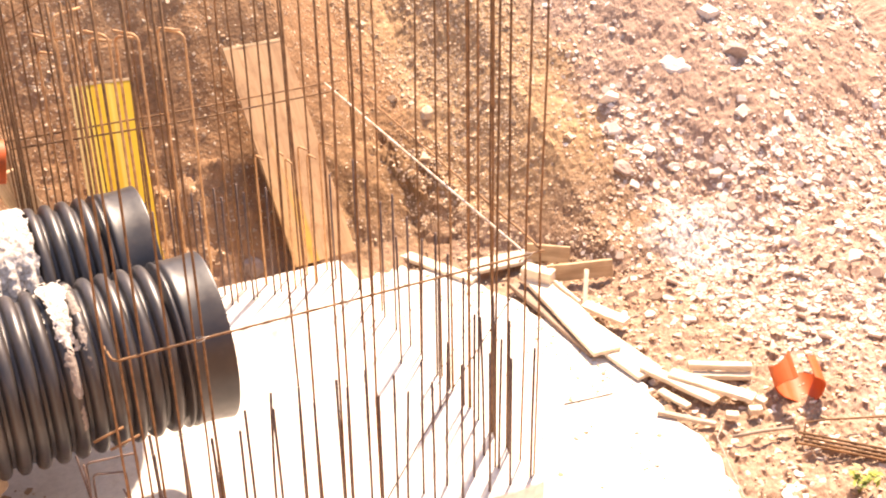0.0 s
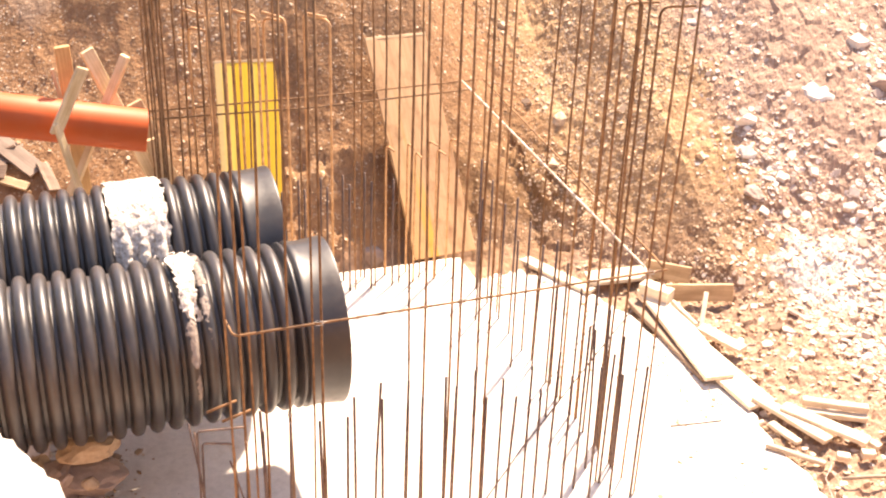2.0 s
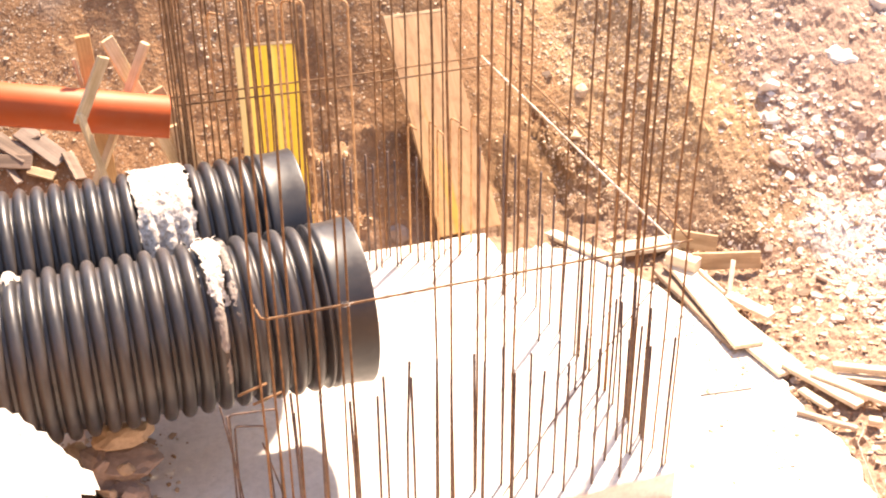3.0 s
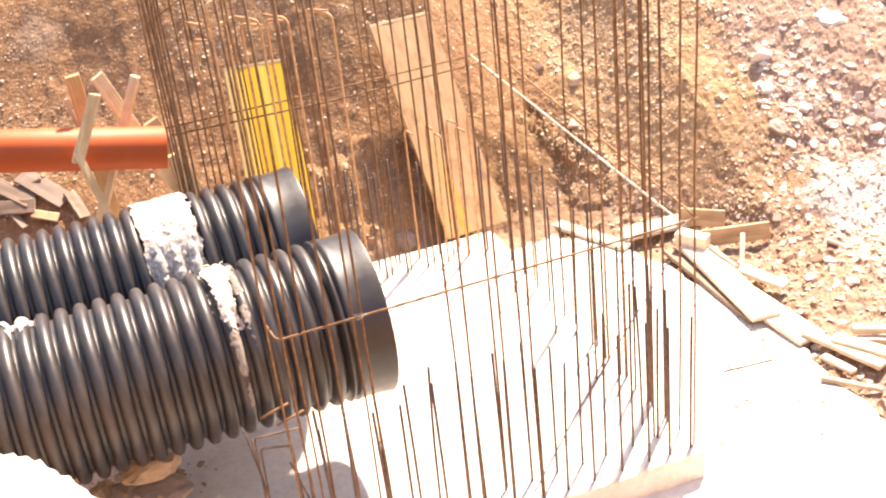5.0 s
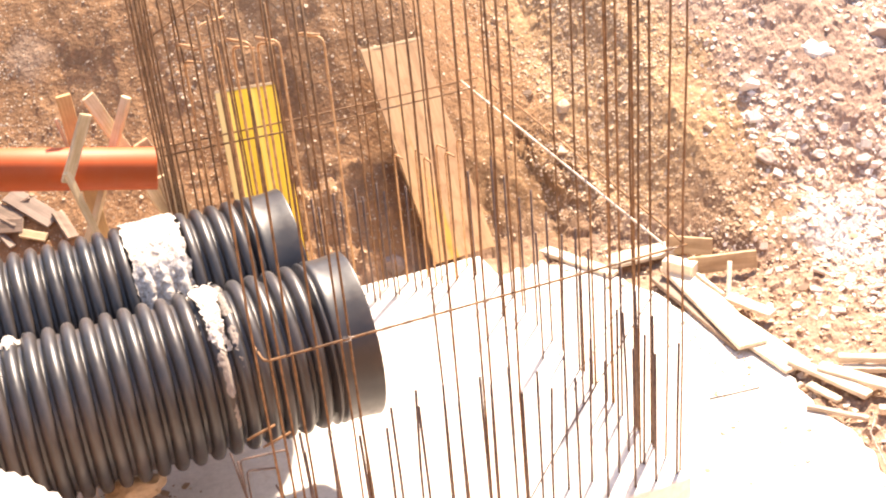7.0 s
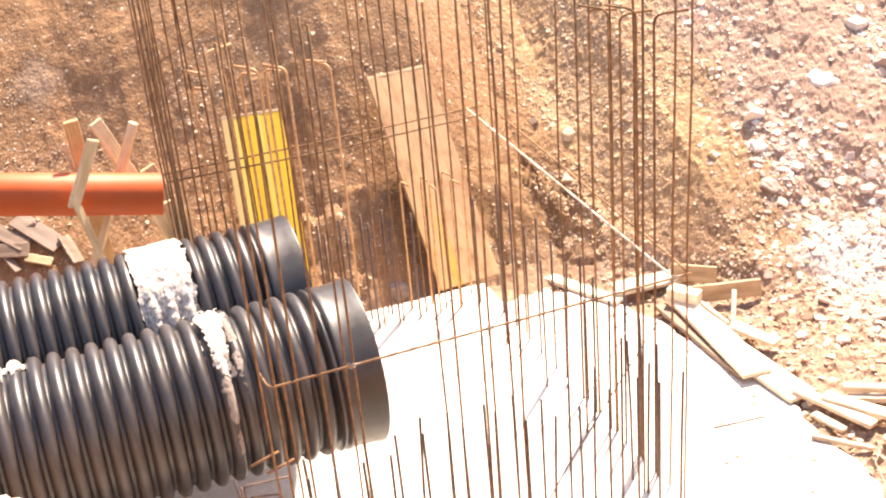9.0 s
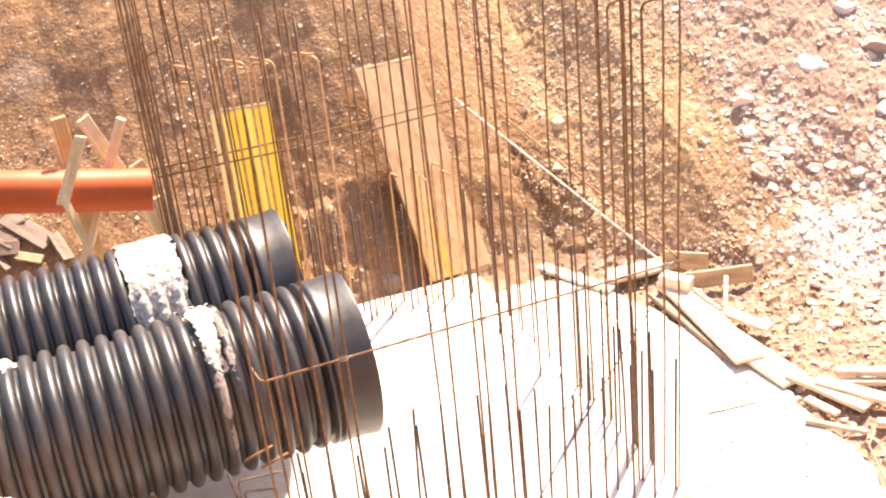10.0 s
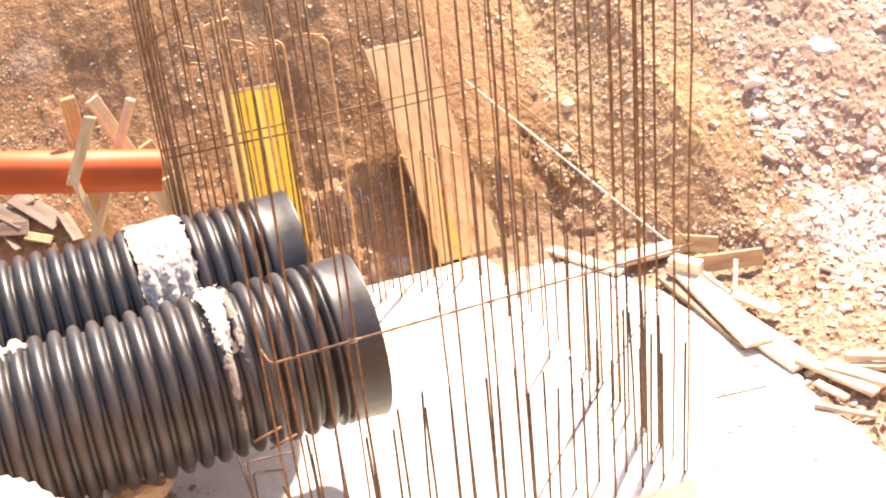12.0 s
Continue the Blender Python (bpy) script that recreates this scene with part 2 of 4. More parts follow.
def rock(dark, light):
    def build(nt, p):
        v = coords(nt)
        r = island(nt)
        c = ramp(nt, r, [(0.0, dark), (0.55, tuple((a + b) / 2 for a, b in zip(dark, light))), (1.0, light)])
        a = noisy(nt, v, 40, 6, 0.7)
        c = mix(nt, 0.5, c, ramp(nt, a, [(0.3, (0.6, 0.58, 0.55)), (0.7, (1.2, 1.2, 1.2))]), "MULTIPLY")
        nt.links.new(c, p.inputs["Base Color"])
        p.inputs["Roughness"].default_value = 0.85
        bump(nt, p, a, 0.5, 0.006)
    return build


def leaf(nt, p):
    c = ramp(nt, island(nt), [(0.0, (0.10, 0.16, 0.02)), (1.0, (0.30, 0.30, 0.03))])
    nt.links.new(c, p.inputs["Base Color"])
    p.inputs["Roughness"].default_value = 0.5
    p.inputs["Transmission Weight"].default_value = 0.0


def steel_wire(nt, p):
    c = ramp(nt, noisy(nt, coords(nt), 60, 4), [(0.3, (0.16, 0.13, 0.11)), (0.7, (0.34, 0.30, 0.27))])
    nt.links.new(c, p.inputs["Base Color"])
    p.inputs["Metallic"].default_value = 0.6
    p.inputs["Roughness"].default_value = 0.5


SOIL = material("soil", soil)
CONCRETE = material("concrete", concrete)
RUST = material("rusty_steel", rust)
LITRUST = material("lit_orange_rusty_steel", lit_orange_rust)
DARKRUST = material("dark_rusty_steel", dark_rust)
SUNLIT = material("sunlit_steel", sunlit_steel)
BLACK = material("black_plastic", black_plastic)
ORANGE = material("orange_plastic", orange_plastic)
WOOD = material("fresh_timber", timber((0.36, 0.24, 0.13), (0.62, 0.46, 0.29)))
PALEWOOD = material("bleached_timber", timber((0.53, 0.43, 0.32), (0.73, 0.64, 0.51)))
DARKWOOD = material("dark_weathered_timber", timber((0.13, 0.085, 0.06), (0.30, 0.21, 0.15)))
OLDWOOD = material("grey_timber", timber((0.27, 0.20, 0.15), (0.50, 0.41, 0.32)))
REDWOOD = material("reddish_timber", timber((0.48, 0.26, 0.10), (0.70, 0.44, 0.20)))
STAKEWOOD = material("sawn_softwood", timber((0.50, 0.36, 0.19), (0.70, 0.56, 0.37)))
WORNWOOD = material("worn_timber", timber((0.15, 0.105, 0.08), (0.28, 0.205, 0.16)))
YELLOW = material("yellow_shuttering", yellow_panel)
BROWN = material("brown_shuttering", brown_panel)
MORTAR = material("mortar", mortar)
FILM = material("dried_mortar_film", rock((0.20, 0.16, 0.13), (0.34, 0.28, 0.24)))
ROCK = material("broken_limestone", rock((0.40, 0.28, 0.215), (0.78, 0.68, 0.60)))
TANROCK = material("tan_stone", rock((0.32, 0.205, 0.12), (0.68, 0.52, 0.37)))
BROWNROCK = material("brown_stone", rock((0.26, 0.15, 0.08), (0.64, 0.50, 0.36)))
PINKROCK = material("pinkish_rock", rock((0.25, 0.18, 0.145), (0.42, 0.32, 0.27)))
PALEROCK = material("pale_stone", rock((0.52, 0.44, 0.38), (0.76, 0.69, 0.62)))
LEAF = material("leaf", leaf)
WIRE = material("steel_wire", steel_wire)


# ---- mesh helpers ----
def mesh_of(name, verts, faces, mat, smooth=False):
    me = bpy.data.meshes.new(name)
    me.from_pydata([tuple(v) for v in verts], [], faces)
    me.materials.append(mat)
    if smooth:
        me.polygons.foreach_set("use_smooth", [True] * len(me.polygons))
    me.update()
    return me


def part(name, me, parent, label="", m=None):
    ob = new(name, me)
    ob.parent = parent
    if m is not None:
        ob.matrix_basis = m
    if label:
        tagged(ob, label)
    return ob


def thing(name, label, category, m=None, me=None, group="", kind=""):
    ob = new(name, me)
    if m is not None:
        ob.matrix_basis = m
    return tagged(ob, label, category, group, kind)


def rod(name, path, radius, mat=None, sides=6):
    """A round bar along a path."""
    path = [Vector(p) for p in path]
    verts, faces = [], []
    ref = Vector((0.31, 0.17, 0.93))
    if abs((path[1] - path[0]).normalized().dot(ref)) > 0.9:
        ref = Vector((0.9, -0.4, 0.1))
    for n, p in enumerate(path):
        d = (path[min(n + 1, len(path) - 1)] - path[max(n - 1, 0)]).normalized()
        u = d.cross(ref).normalized()
        w = d.cross(u)
        for k in range(sides):
            a = 2 * math.pi * k / sides
            verts.append(p + radius * (math.cos(a) * u + math.sin(a) * w))
        if n:
            b = (n - 1) * sides
            for k in range(sides):
                l = (k + 1) % sides
                faces.append((b + k, b + l, b + sides + l, b + sides + k))
    faces.append(tuple(range(sides))[::-1])
    faces.append(tuple(range(len(verts) - sides, len(verts))))
    return mesh_of(name, verts, faces, mat or RUST, True)


def bend(a, corner, b, radius=0.05, steps=5):
    """Points from a to b by way of a rounded corner."""
    a, corner, b = Vector(a), Vector(corner), Vector(b)
    p, q = corner + (a - corner).normalized() * radius, corner + (b - corner).normalized() * radius
    arc = [p.lerp(corner, s / steps).lerp(corner.lerp(q, s / steps), s / steps) for s in range(steps + 1)]
    return [a, *arc, b]


def board(name, length, width, thick, mat, seed=0, worn=0.004):
    """A sawn board along x, centred in x and y, lying on z = 0, with slightly uneven arrises."""
    rnd = random.Random(seed)
    bm = bmesh.new()
    bmesh.ops.create_cube(bm, size=1)
    bmesh.ops.scale(bm, vec=(length, width, thick), verts=bm.verts)
    bmesh.ops.translate(bm, vec=(0, 0, thick / 2), verts=bm.verts)
    long = [e for e in bm.edges if abs((e.verts[0].co - e.verts[1].co).x) > length * 0.9]
    bmesh.ops.subdivide_edges(bm, edges=long, cuts=6, use_grid_fill=True)
    bmesh.ops.bevel(bm, geom=[e for e in bm.edges if e.calc_face_angle(0) > 1], offset=min(worn, thick / 4), segments=1, affect="EDGES")
    for v in bm.verts:
        v.co += Vector((rnd.uniform(-1, 1), rnd.uniform(-1, 1), rnd.uniform(-1, 1))) * worn * 0.35
    me = bpy.data.meshes.new(name)
    bm.to_mesh(me)
    bm.free()
    me.materials.append(mat)
    return me


def along(a, b, roll=0.0):
    """The pose of a board whose x runs from a to b, centred between them."""
    a, b = Vector(a), Vector(b)
    x = (b - a).normalized()
    y = Vector((0, 0, 1)).cross(x)
    y = y.normalized() if y.length > 1e-4 else Vector((0, 1, 0))
    z = x.cross(y)
    m = Matrix((x, y, z)).transposed().to_4x4()
    return Matrix.Translation((a + b) / 2) @ m @ pose(0, 0, 0, roll)


def plank(name, label, a, b, width, thick, mat, roll=0.0, seed=0, group="", category="plank"):
    a, b = Vector(a), Vector(b)
    return thing(name, label, category, along(a, b, roll), board(name, (b - a).length, width, thick, mat, seed), group)


def revolve(name, profile, mat, segs=72):
    """A shape turned round the x axis from (x, radius) points; a closed profile makes a hollow pipe."""
    verts, faces = [], []
    n = len(profile)
    for k in range(segs):
        a = 2 * math.pi * k / segs
        c, s = math.cos(a), math.sin(a)
        verts += [(x, r * c, r * s) for x, r in profile]
    for k in range(segs):
        i, j = k * n, ((k + 1) % segs) * n
        for q in range(n):
            w = (q + 1) % n
            faces.append((i + q, i + w, j + w, j + q))
    return mesh_of(name, verts, faces, mat, True)


def stone_shapes(count, seed):
    """Rough stones as (points, faces) of about unit size."""
    rnd = random.Random(seed)
    out = []
    for _ in range(count):
        bm = bmesh.new()
        bmesh.ops.create_icosphere(bm, subdivisions=1, radius=0.5)
        sx, sy, sz = rnd.uniform(0.8, 1.3), rnd.uniform(0.6, 1.0), rnd.uniform(0.28, 0.5)
        for v in bm.verts:
            v.co = Vector((v.co.x * sx, v.co.y * sy, v.co.z * sz)) * rnd.uniform(0.62, 1.28)
        pts = np.array([v.co[:] for v in bm.verts])
        fcs = np.array([[v.index for v in f.verts] for f in bm.faces])
        bm.free()
        out.append((pts, fcs))
    return out


def slab_shapes(count, seed):
    """Flat angular pieces with broken edges, as (points, faces) of about unit size."""
    rnd = random.Random(seed)
    out = []
    for _ in range(count):
        n = rnd.choice((4, 5, 5, 6, 7))
        stretch, thick = rnd.uniform(0.55, 1.0), rnd.uniform(0.14, 0.34)
        lean_x, lean_y = rnd.uniform(-0.25, 0.25), rnd.uniform(-0.25, 0.25)
        pts = []
        for level, inset in ((-0.5, 0.9), (0.15, 1.0), (0.5, 0.78)):
            for k in range(n):
                a = 2 * math.pi * (k + 0.35 * math.sin(7.1 * k + n)) / n
                r = 0.5 * inset * (0.82 + 0.3 * math.sin(3.7 * k + 5 * thick * n) ** 2)
                x, y = r * math.cos(a), r * stretch * math.sin(a)
                pts.append((x, y, thick * level + (lean_x * x + lean_y * y) * (level > 0.3)))
        fcs = [(0, k + 1, k) for k in range(1, n - 1)] + [(2 * n, 2 * n + k, 2 * n + k + 1) for k in range(1, n - 1)]
        for b in (0, n):
            for k in range(n):
                l = (k + 1) % n
                fcs += [(b + k, b + l, b + n + l), (b + k, b + n + l, b + n + k)]
        out.append((np.array(pts), np.array(fcs)))
    return out


SHAPES = stone_shapes(14, 5)
SLABS = slab_shapes(22, 6)


def boulder(dims, mat, seed):
    """A rounded stone with a few broken flats."""
    rnd = random.Random(seed)
    bm = bmesh.new()
    bmesh.ops.create_icosphere(bm, subdivisions=3, radius=0.5)
    cuts = [(Vector((rnd.gauss(0, 1), rnd.gauss(0, 1), rnd.gauss(0, 1))).normalized(), rnd.uniform(0.30, 0.42)) for _ in range(7)]
    for v in bm.verts:
        for normal, reach in cuts:
            over = v.co.dot(normal) - reach
            if over > 0:
                v.co -= normal * over * 0.85
        v.co *= 1 + 0.16 * noise.noise(v.co * 5 + Vector((seed, 0, 0)))
        v.co = Vector((v.co.x * dims[0], v.co.y * dims[1], v.co.z * dims[2])) * 1.15
    me = bpy.data.meshes.new("boulder")
    bm.to_mesh(me)
    bm.free()
    me.materials.append(mat)
    return me


def scatter(name, places, mat, seed, flat=1.0, shapes=None, tip=0.35):
    """Many stones in one mesh, each lying on the slope under it. places: rows of x, y, z, size, slope in x, slope in y."""
    rng = np.random.default_rng(seed)
    verts, faces, base = [], [], 0
    for x, y, z, size, sx, sy in places:
        pts, fcs = (shapes or SHAPES)[rng.integers(len(shapes or SHAPES))]
        turn = Euler((*rng.uniform(-tip, tip, 2), rng.uniform(-3.1, 3.1))).to_matrix()
        tilt = Vector((-sx, -sy, 1)).to_track_quat("Z", "Y").to_matrix()
        p = (pts * (1, 1, flat)) @ np.array(tilt @ turn).T * size + (x, y, z)
        verts.append(p)
        faces.append(fcs + base)
        base += len(p)
    return mesh_of(name, np.concatenate(verts).tolist(), np.concatenate(faces).tolist(), mat)


# ---- the ground: one sheet with the pit in it ----
LOW = -0.17                      # level of the pit's floor
TOE = [(-400, 3.6), (-6, 3.5), (-3.0, 3.15), (-1.9, 2.85), (-0.8, 2.70), (0.25, 2.78), (0.75, 2.80), (1.0, 2.62), (1.40, 2.26), (1.75, 1.75), (2.3, 1.6), (3.4, 1.62), (6, 1.4), (400, 1.4)]
STEEP = [(-400, 0.92), (-2.3, 0.94), (-1.5, 1.10), (-0.9, 1.20), (-0.5, 1.36), (0.15, 1.36), (0.6, 0.98), (1.2, 0.70), (1.8, 0.62), (3.0, 0.66), (400, 0.66)]
NEAR_TOE = [(-400, -0.57), (-3.0, -0.60), (-2.9, -0.63), (-2.8, -0.72), (-2.72, -0.85), (-2.67, -0.95), (-2.6, -1.15), (-2.45, -2.25), (400, -2.25)]
RIM = 2.35


def smooth_step(a, b, x):
    t = np.clip((np.asarray(x) - a) / (b - a), 0, 1)
    return t * t * (3 - 2 * t)


def chance(i, j, k, salt=0):
    """A fixed random number from 0 to 1 for each cell of a lattice."""
    n = (i * 374761393 + j * 668265263 + k * 1442695041 + salt * 974634511) & 0xFFFFFFFF
    n = ((n ^ (n >> 13)) * 1274126177) & 0xFFFFFFFF
    return ((n ^ (n >> 16)) & 0xFFFF) / 65535.0


def lump(x, y, z, scale, seed=0.0):
    """Smooth noise from about -0.8 to 0.8."""
    p = [np.asarray(q, float) for q in (np.asarray(x) * scale + seed, np.asarray(y) * scale - seed, np.asarray(z) * scale + 0.37)]
    p = np.broadcast_arrays(*p)
    cell = [np.floor(q).astype(np.int64) for q in p]
    f = [q - c for q, c in zip(p, cell)]
    f = [q * q * q * (q * (q * 6 - 15) + 10) for q in f]
    total = 0.0
    for a in (0, 1):
        for b in (0, 1):
            for c in (0, 1):
                w = (f[0] if a else 1 - f[0]) * (f[1] if b else 1 - f[1]) * (f[2] if c else 1 - f[2])
                total = total + w * chance(cell[0] + a, cell[1] + b, cell[2] + c)
    return (total - 0.5) * 1.7


def plates(x, y, size, salt=0, tilt=1.0):
    """Broken facets: each cell of a jittered lattice has a level and a tilt of its own, from about -1 to 1."""
    x, y = np.asarray(x, float) / size, np.asarray(y, float) / size
    ci, cj = np.floor(x).astype(np.int64), np.floor(y).astype(np.int64)
    best, out = np.full(np.shape(x), 9.0), np.zeros(np.shape(x))
    for a in (-1, 0, 1):
        for b in (-1, 0, 1):
            i, j = ci + a, cj + b
            dx, dy = x - i - chance(i, j, 1, salt), y - j - chance(i, j, 2, salt)
            d = dx * dx + dy * dy
            h = (chance(i, j, 3, salt) - 0.5) * 1.2 + tilt * (dx * (chance(i, j, 4, salt) - 0.5) + dy * (chance(i, j, 5, salt) - 0.5)) * 1.8
            out = np.where(d < best, h, out)
            best = np.minimum(d, best)
    return out


HOLLOW = [(-1.2, 0.70), (-0.9, 0.78), (-0.2, 0.72), (0.3, 0.66), (0.7, 0.54), (1.0, 0.42), (1.3, 0.25)]   # how high the face is washed out over its foot


def shale(x, y):
    """How far the pale broken rock has taken over from the brown earth, 0 to 1."""
    return smooth_step(1.85, 2.35, x + 0.5 * lump(x, y, 0, 1.1, 8))


def ground_height(x, y):
    """The height of the ground at places in the plan, with its unevenness."""
    x, y = np.asarray(x, float), np.asarray(y, float)
    toe = np.interp(x, *zip(*TOE)) + 0.03 * lump(x, 0, 0, 1.7) + 0.02 * lump(x, 0, 0, 5.0, 3)
    d = y - toe
    grade = np.interp(x, *zip(*STEEP))
    rise = np.maximum(d, 0) * grade
    # a shallow ledge where the face has slipped
    rise = rise + 0.02 * np.sin(rise * 4.2 + 1.3 * lump(x, y, 0, 0.8, 9)) * np.minimum(1, rise * 3)
    # the foot of the face washed out under a steep lip
    washed = smooth_step(-1.25, -0.85, x) * (1 - smooth_step(0.9, 1.35, x))
    top = np.interp(x, *zip(*HOLLOW)) * (1 + 0.35 * lump(x, y, 0, 3.0, 14) + 0.06 * plates(x, y, 0.16, 5))
    u = np.maximum(d, 0) * grade / top
    scoop = top * (0.10 * u + 0.90 * smooth_step(0.08, 0.86, u))
    rise = np.where(u < 1, rise + (scoop - rise) * washed * (0.12 + 0.55 * smooth_step(0.1, 0.5, x) + 0.3 * lump(x, y, 0, 2.4, 21)), rise)
    rise = rise + 0.13 * np.exp(-((d - 0.08) / 0.22) ** 2) * (0.6 + 0.5 * lump(x, y, 0, 2.2, 5)) * (d > -0.5)
    near = np.maximum(0.0, (np.interp(x, *zip(*NEAR_TOE)) - y) * 2.2)
    # loose spoil on the floor outside the blinding concrete
    spread = smooth_step(1.0, 2.2, x + 0.25 * lump(x, y, 0, 1.5, 7))
    floor = LOW - 0.03 + 0.16 * spread * (0.55 + 0.45 * lump(x, y, 0, 1.3, 2)) + 0.30 * smooth_step(2.0, 3.4, x) * smooth_step(-0.4, 1.2, y)
    ends = np.maximum(0.0, (np.abs(x + 0.5) - 7.0) * 1.2)
    up = np.maximum(np.maximum(rise, near), ends)
    rim = RIM + 0.12 * lump(x, y, 0, 0.35, 4)
    z = floor + up
    z = np.where(z > rim, rim + 0.10 * np.tanh(z - rim), z)
    face = np.where(up < rim - LOW, np.minimum(1.0, up * 2.5), 0.35)
    rough = 0.030 * lump(x, y, z, 1.6, 1) + 0.011 * lump(x, y, z, 5.3, 2) + 0.007 * lump(x, y, z, 13, 6)
    inside = 1.0 - smooth_step(0.9, 1.25, x + 0.1 * lump(x, y, 0, 3, 3))
    calm = np.where(up > 0.02, 1.0, np.where(inside > 0.5, 0.06, 0.9))
    z = z + rough * (0.25 + face) * calm + 0.007 * lump(x, y, z, 34, 8) * calm
    # clods in the earth, chips in the yellow gravel, broken beds in the pale rock
    pale = shale(x, y)
    low = washed * (u < 1.05) * (d > 0)
    sandy = smooth_step(0.5, 1.0, x) * (1 - pale)
    z = z + calm * (0.007 * plates(x, y, 0.055, 1) + low * (0.034 * plates(x, y, 0.15, 2) + 0.020 * plates(x, y, 0.06, 3))
                    + sandy * 0.006 * plates(x, y, 0.045, 4) + (up < 0.05) * (0.022 * plates(x, y, 0.10, 9) + 0.010 * plates(x, y, 0.04, 10)) + pale * (0.016 * plates(x, y, 0.15, 6) + 0.008 * plates(x, y, 0.055, 7)))
    return float(z) if z.ndim == 0 else z


def ground():
    def axis(lo, hi, step, out, grow=1.35):
        mid = list(np.arange(lo, hi, step))
        s, v = step, hi
        right = []
        while v < out:
            right.append(v)
            s *= grow
            v += s
        s, v = step, lo - step
        left = []
        while v > -out:
            left.append(v)
            s *= grow
            v -= s
        return np.array(left[::-1] + mid + right)
    xs = axis(-4.0, 4.6, 0.019, 420)
    ys = axis(-2.8, 5.1, 0.038, 420, 1.25)
    ys = np.concatenate([ys[ys < -0.7], np.arange(-0.68, 5.1, 0.019), ys[ys >= 5.1]])
    gx, gy = np.meshgrid(xs, ys)
    verts = np.stack([gx, gy, ground_height(gx, gy)], -1).reshape(-1, 3)
    n, m = len(xs), len(ys)
    i = (np.arange(m - 1)[:, None] * n + np.arange(n - 1)).ravel()
    me = mesh_of("ground", verts.tolist(), np.stack([i, i + 1, i + n + 1, i + n], -1).tolist(), SOIL)
    mid = verts[i]
    me.polygons.foreach_set("use_smooth", (mid[:, 0] < 0.7) | (mid[:, 1] < -1.5))
    return tagged(new("ground", me), "brown stony excavated soil with a steep pit face", "ground", kind="structure")


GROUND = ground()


def outline_slab(name, pts, z0, z1, mat, label, jag=0.0, seed=1, step=0.06):
    """A flat slab with an outline given in the plan, its edges slightly ragged."""
    rnd = random.Random(seed)
    ring = []
    for (ax, ay), (bx, by) in zip(pts, pts[1:] + pts[:1]):
        length = math.hypot(bx - ax, by - ay)
        k = max(1, int(length / step))
        for s in range(k):
            t = s / k
            ring.append((ax + (bx - ax) * t + rnd.uniform(-jag, jag), ay + (by - ay) * t + rnd.uniform(-jag, jag)))
    n = len(ring)
    cx, cy = sum(p[0] for p in ring) / n, sum(p[1] for p in ring) / n
    verts = [(x, y, z0) for x, y in ring] + [(x, y, z1 - 0.008) for x, y in ring]
    verts += [(x + (cx - x) * 0.006, y + (cy - y) * 0.006, z1 + rnd.uniform(-0.002, 0.002)) for x, y in ring]
    verts.append((cx, cy, z1))
    faces = []
    for i in range(n):
        j = (i + 1) % n
        faces += [(i, j, n + j, n + i), (n + i, n + j, 2 * n + j, 2 * n + i), (2 * n + i, 2 * n + j, 3 * n)]
    ob = new(name, mesh_of(name, verts, faces, mat))
    return tagged(ob, label, "concrete slab", kind="structure")


outline_slab("floor_blinding", [(-3.3, -1.2), (0.9, -1.2), (0.98, -0.5), (1.14, 0.0), (1.10, 0.35), (1.16, 0.75), (1.08, 1.3), (0.95, 1.9), (0.7, 2.45), (0.4, 2.72), (-2.9, 2.82)],
             LOW - 0.25, LOW, CONCRETE, "pale blinding concrete spread on the pit floor", 0.03, 2)
outline_slab("floor_slab", [(-2.75, -0.06), (0.045, -0.06), (0.045, 2.64), (-2.75, 2.70)], LOW - 0.02, 0.0, CONCRETE,
             "pale sunlit concrete base slab with starter bars", 0.004, 3)

# ---- reinforcement ----
STEP = 0.1425
cage = thing("rebar_cage", "rusty steel reinforcement cage of tall tied bars on the slab", "rebar cage")
TALL = 2.75
TALL_BAR = rod("vertical_bar", [(0, 0, 0), (0.004, 0.002, 0.7), (-0.003, 0.004, 1.5), (0.004, -0.003, 2.2), (0, 0, TALL)], 0.0058)
STARTER = rod("starter_bar", [(0, 0, -0.03), (0.003, 0, 0.4), (0, 0.003, 0.92)], 0.0075, DARKRUST)
SHORT_STARTER = rod("starter_bar", [(0, 0, -0.03), (-0.003, 0, 0.4), (0, -0.003, 0.76)], 0.0075, DARKRUST)
HOOK_STARTER = rod("hooked_starter_bar", bend((0, 0, -0.03), (0, 0, 0.93), (0.01, -0.15, 0.95), 0.045), 0.007, LITRUST)
bar_rnd = random.Random(11)


def lean(x, y, z=0.0):
    return pose(x, y, z, bar_rnd.gauss(0, 0.35), bar_rnd.gauss(0, 0.35), bar_rnd.uniform(0, 360))


def starter(me, x, y, turned=None):
    m = lean(x, y) if turned is None else pose(x, y, 0, 0, 0, turned + bar_rnd.gauss(0, 8))
    thing("starter_bar", "rusty ribbed steel starter bar cast into the slab", "rebar", m, me, "starter bars in the slab")


def tall(x, y):
    part("vertical_bar", TALL_BAR, cage, m=lean(x, y, 0.004))


def hooked(x, y, z, turn, reach=0.15, radius=0.0085, mat=None):
    c, q = math.cos(radians(turn)) * reach, math.sin(radians(turn)) * reach
    me = rod("hooked_bar", bend((0, 0, 0), (0, 0, z), (c, q, z + 0.01), 0.045), radius, mat or LITRUST)
    part("hooked_bar", me, cage, m=pose(x, y, 0.004))


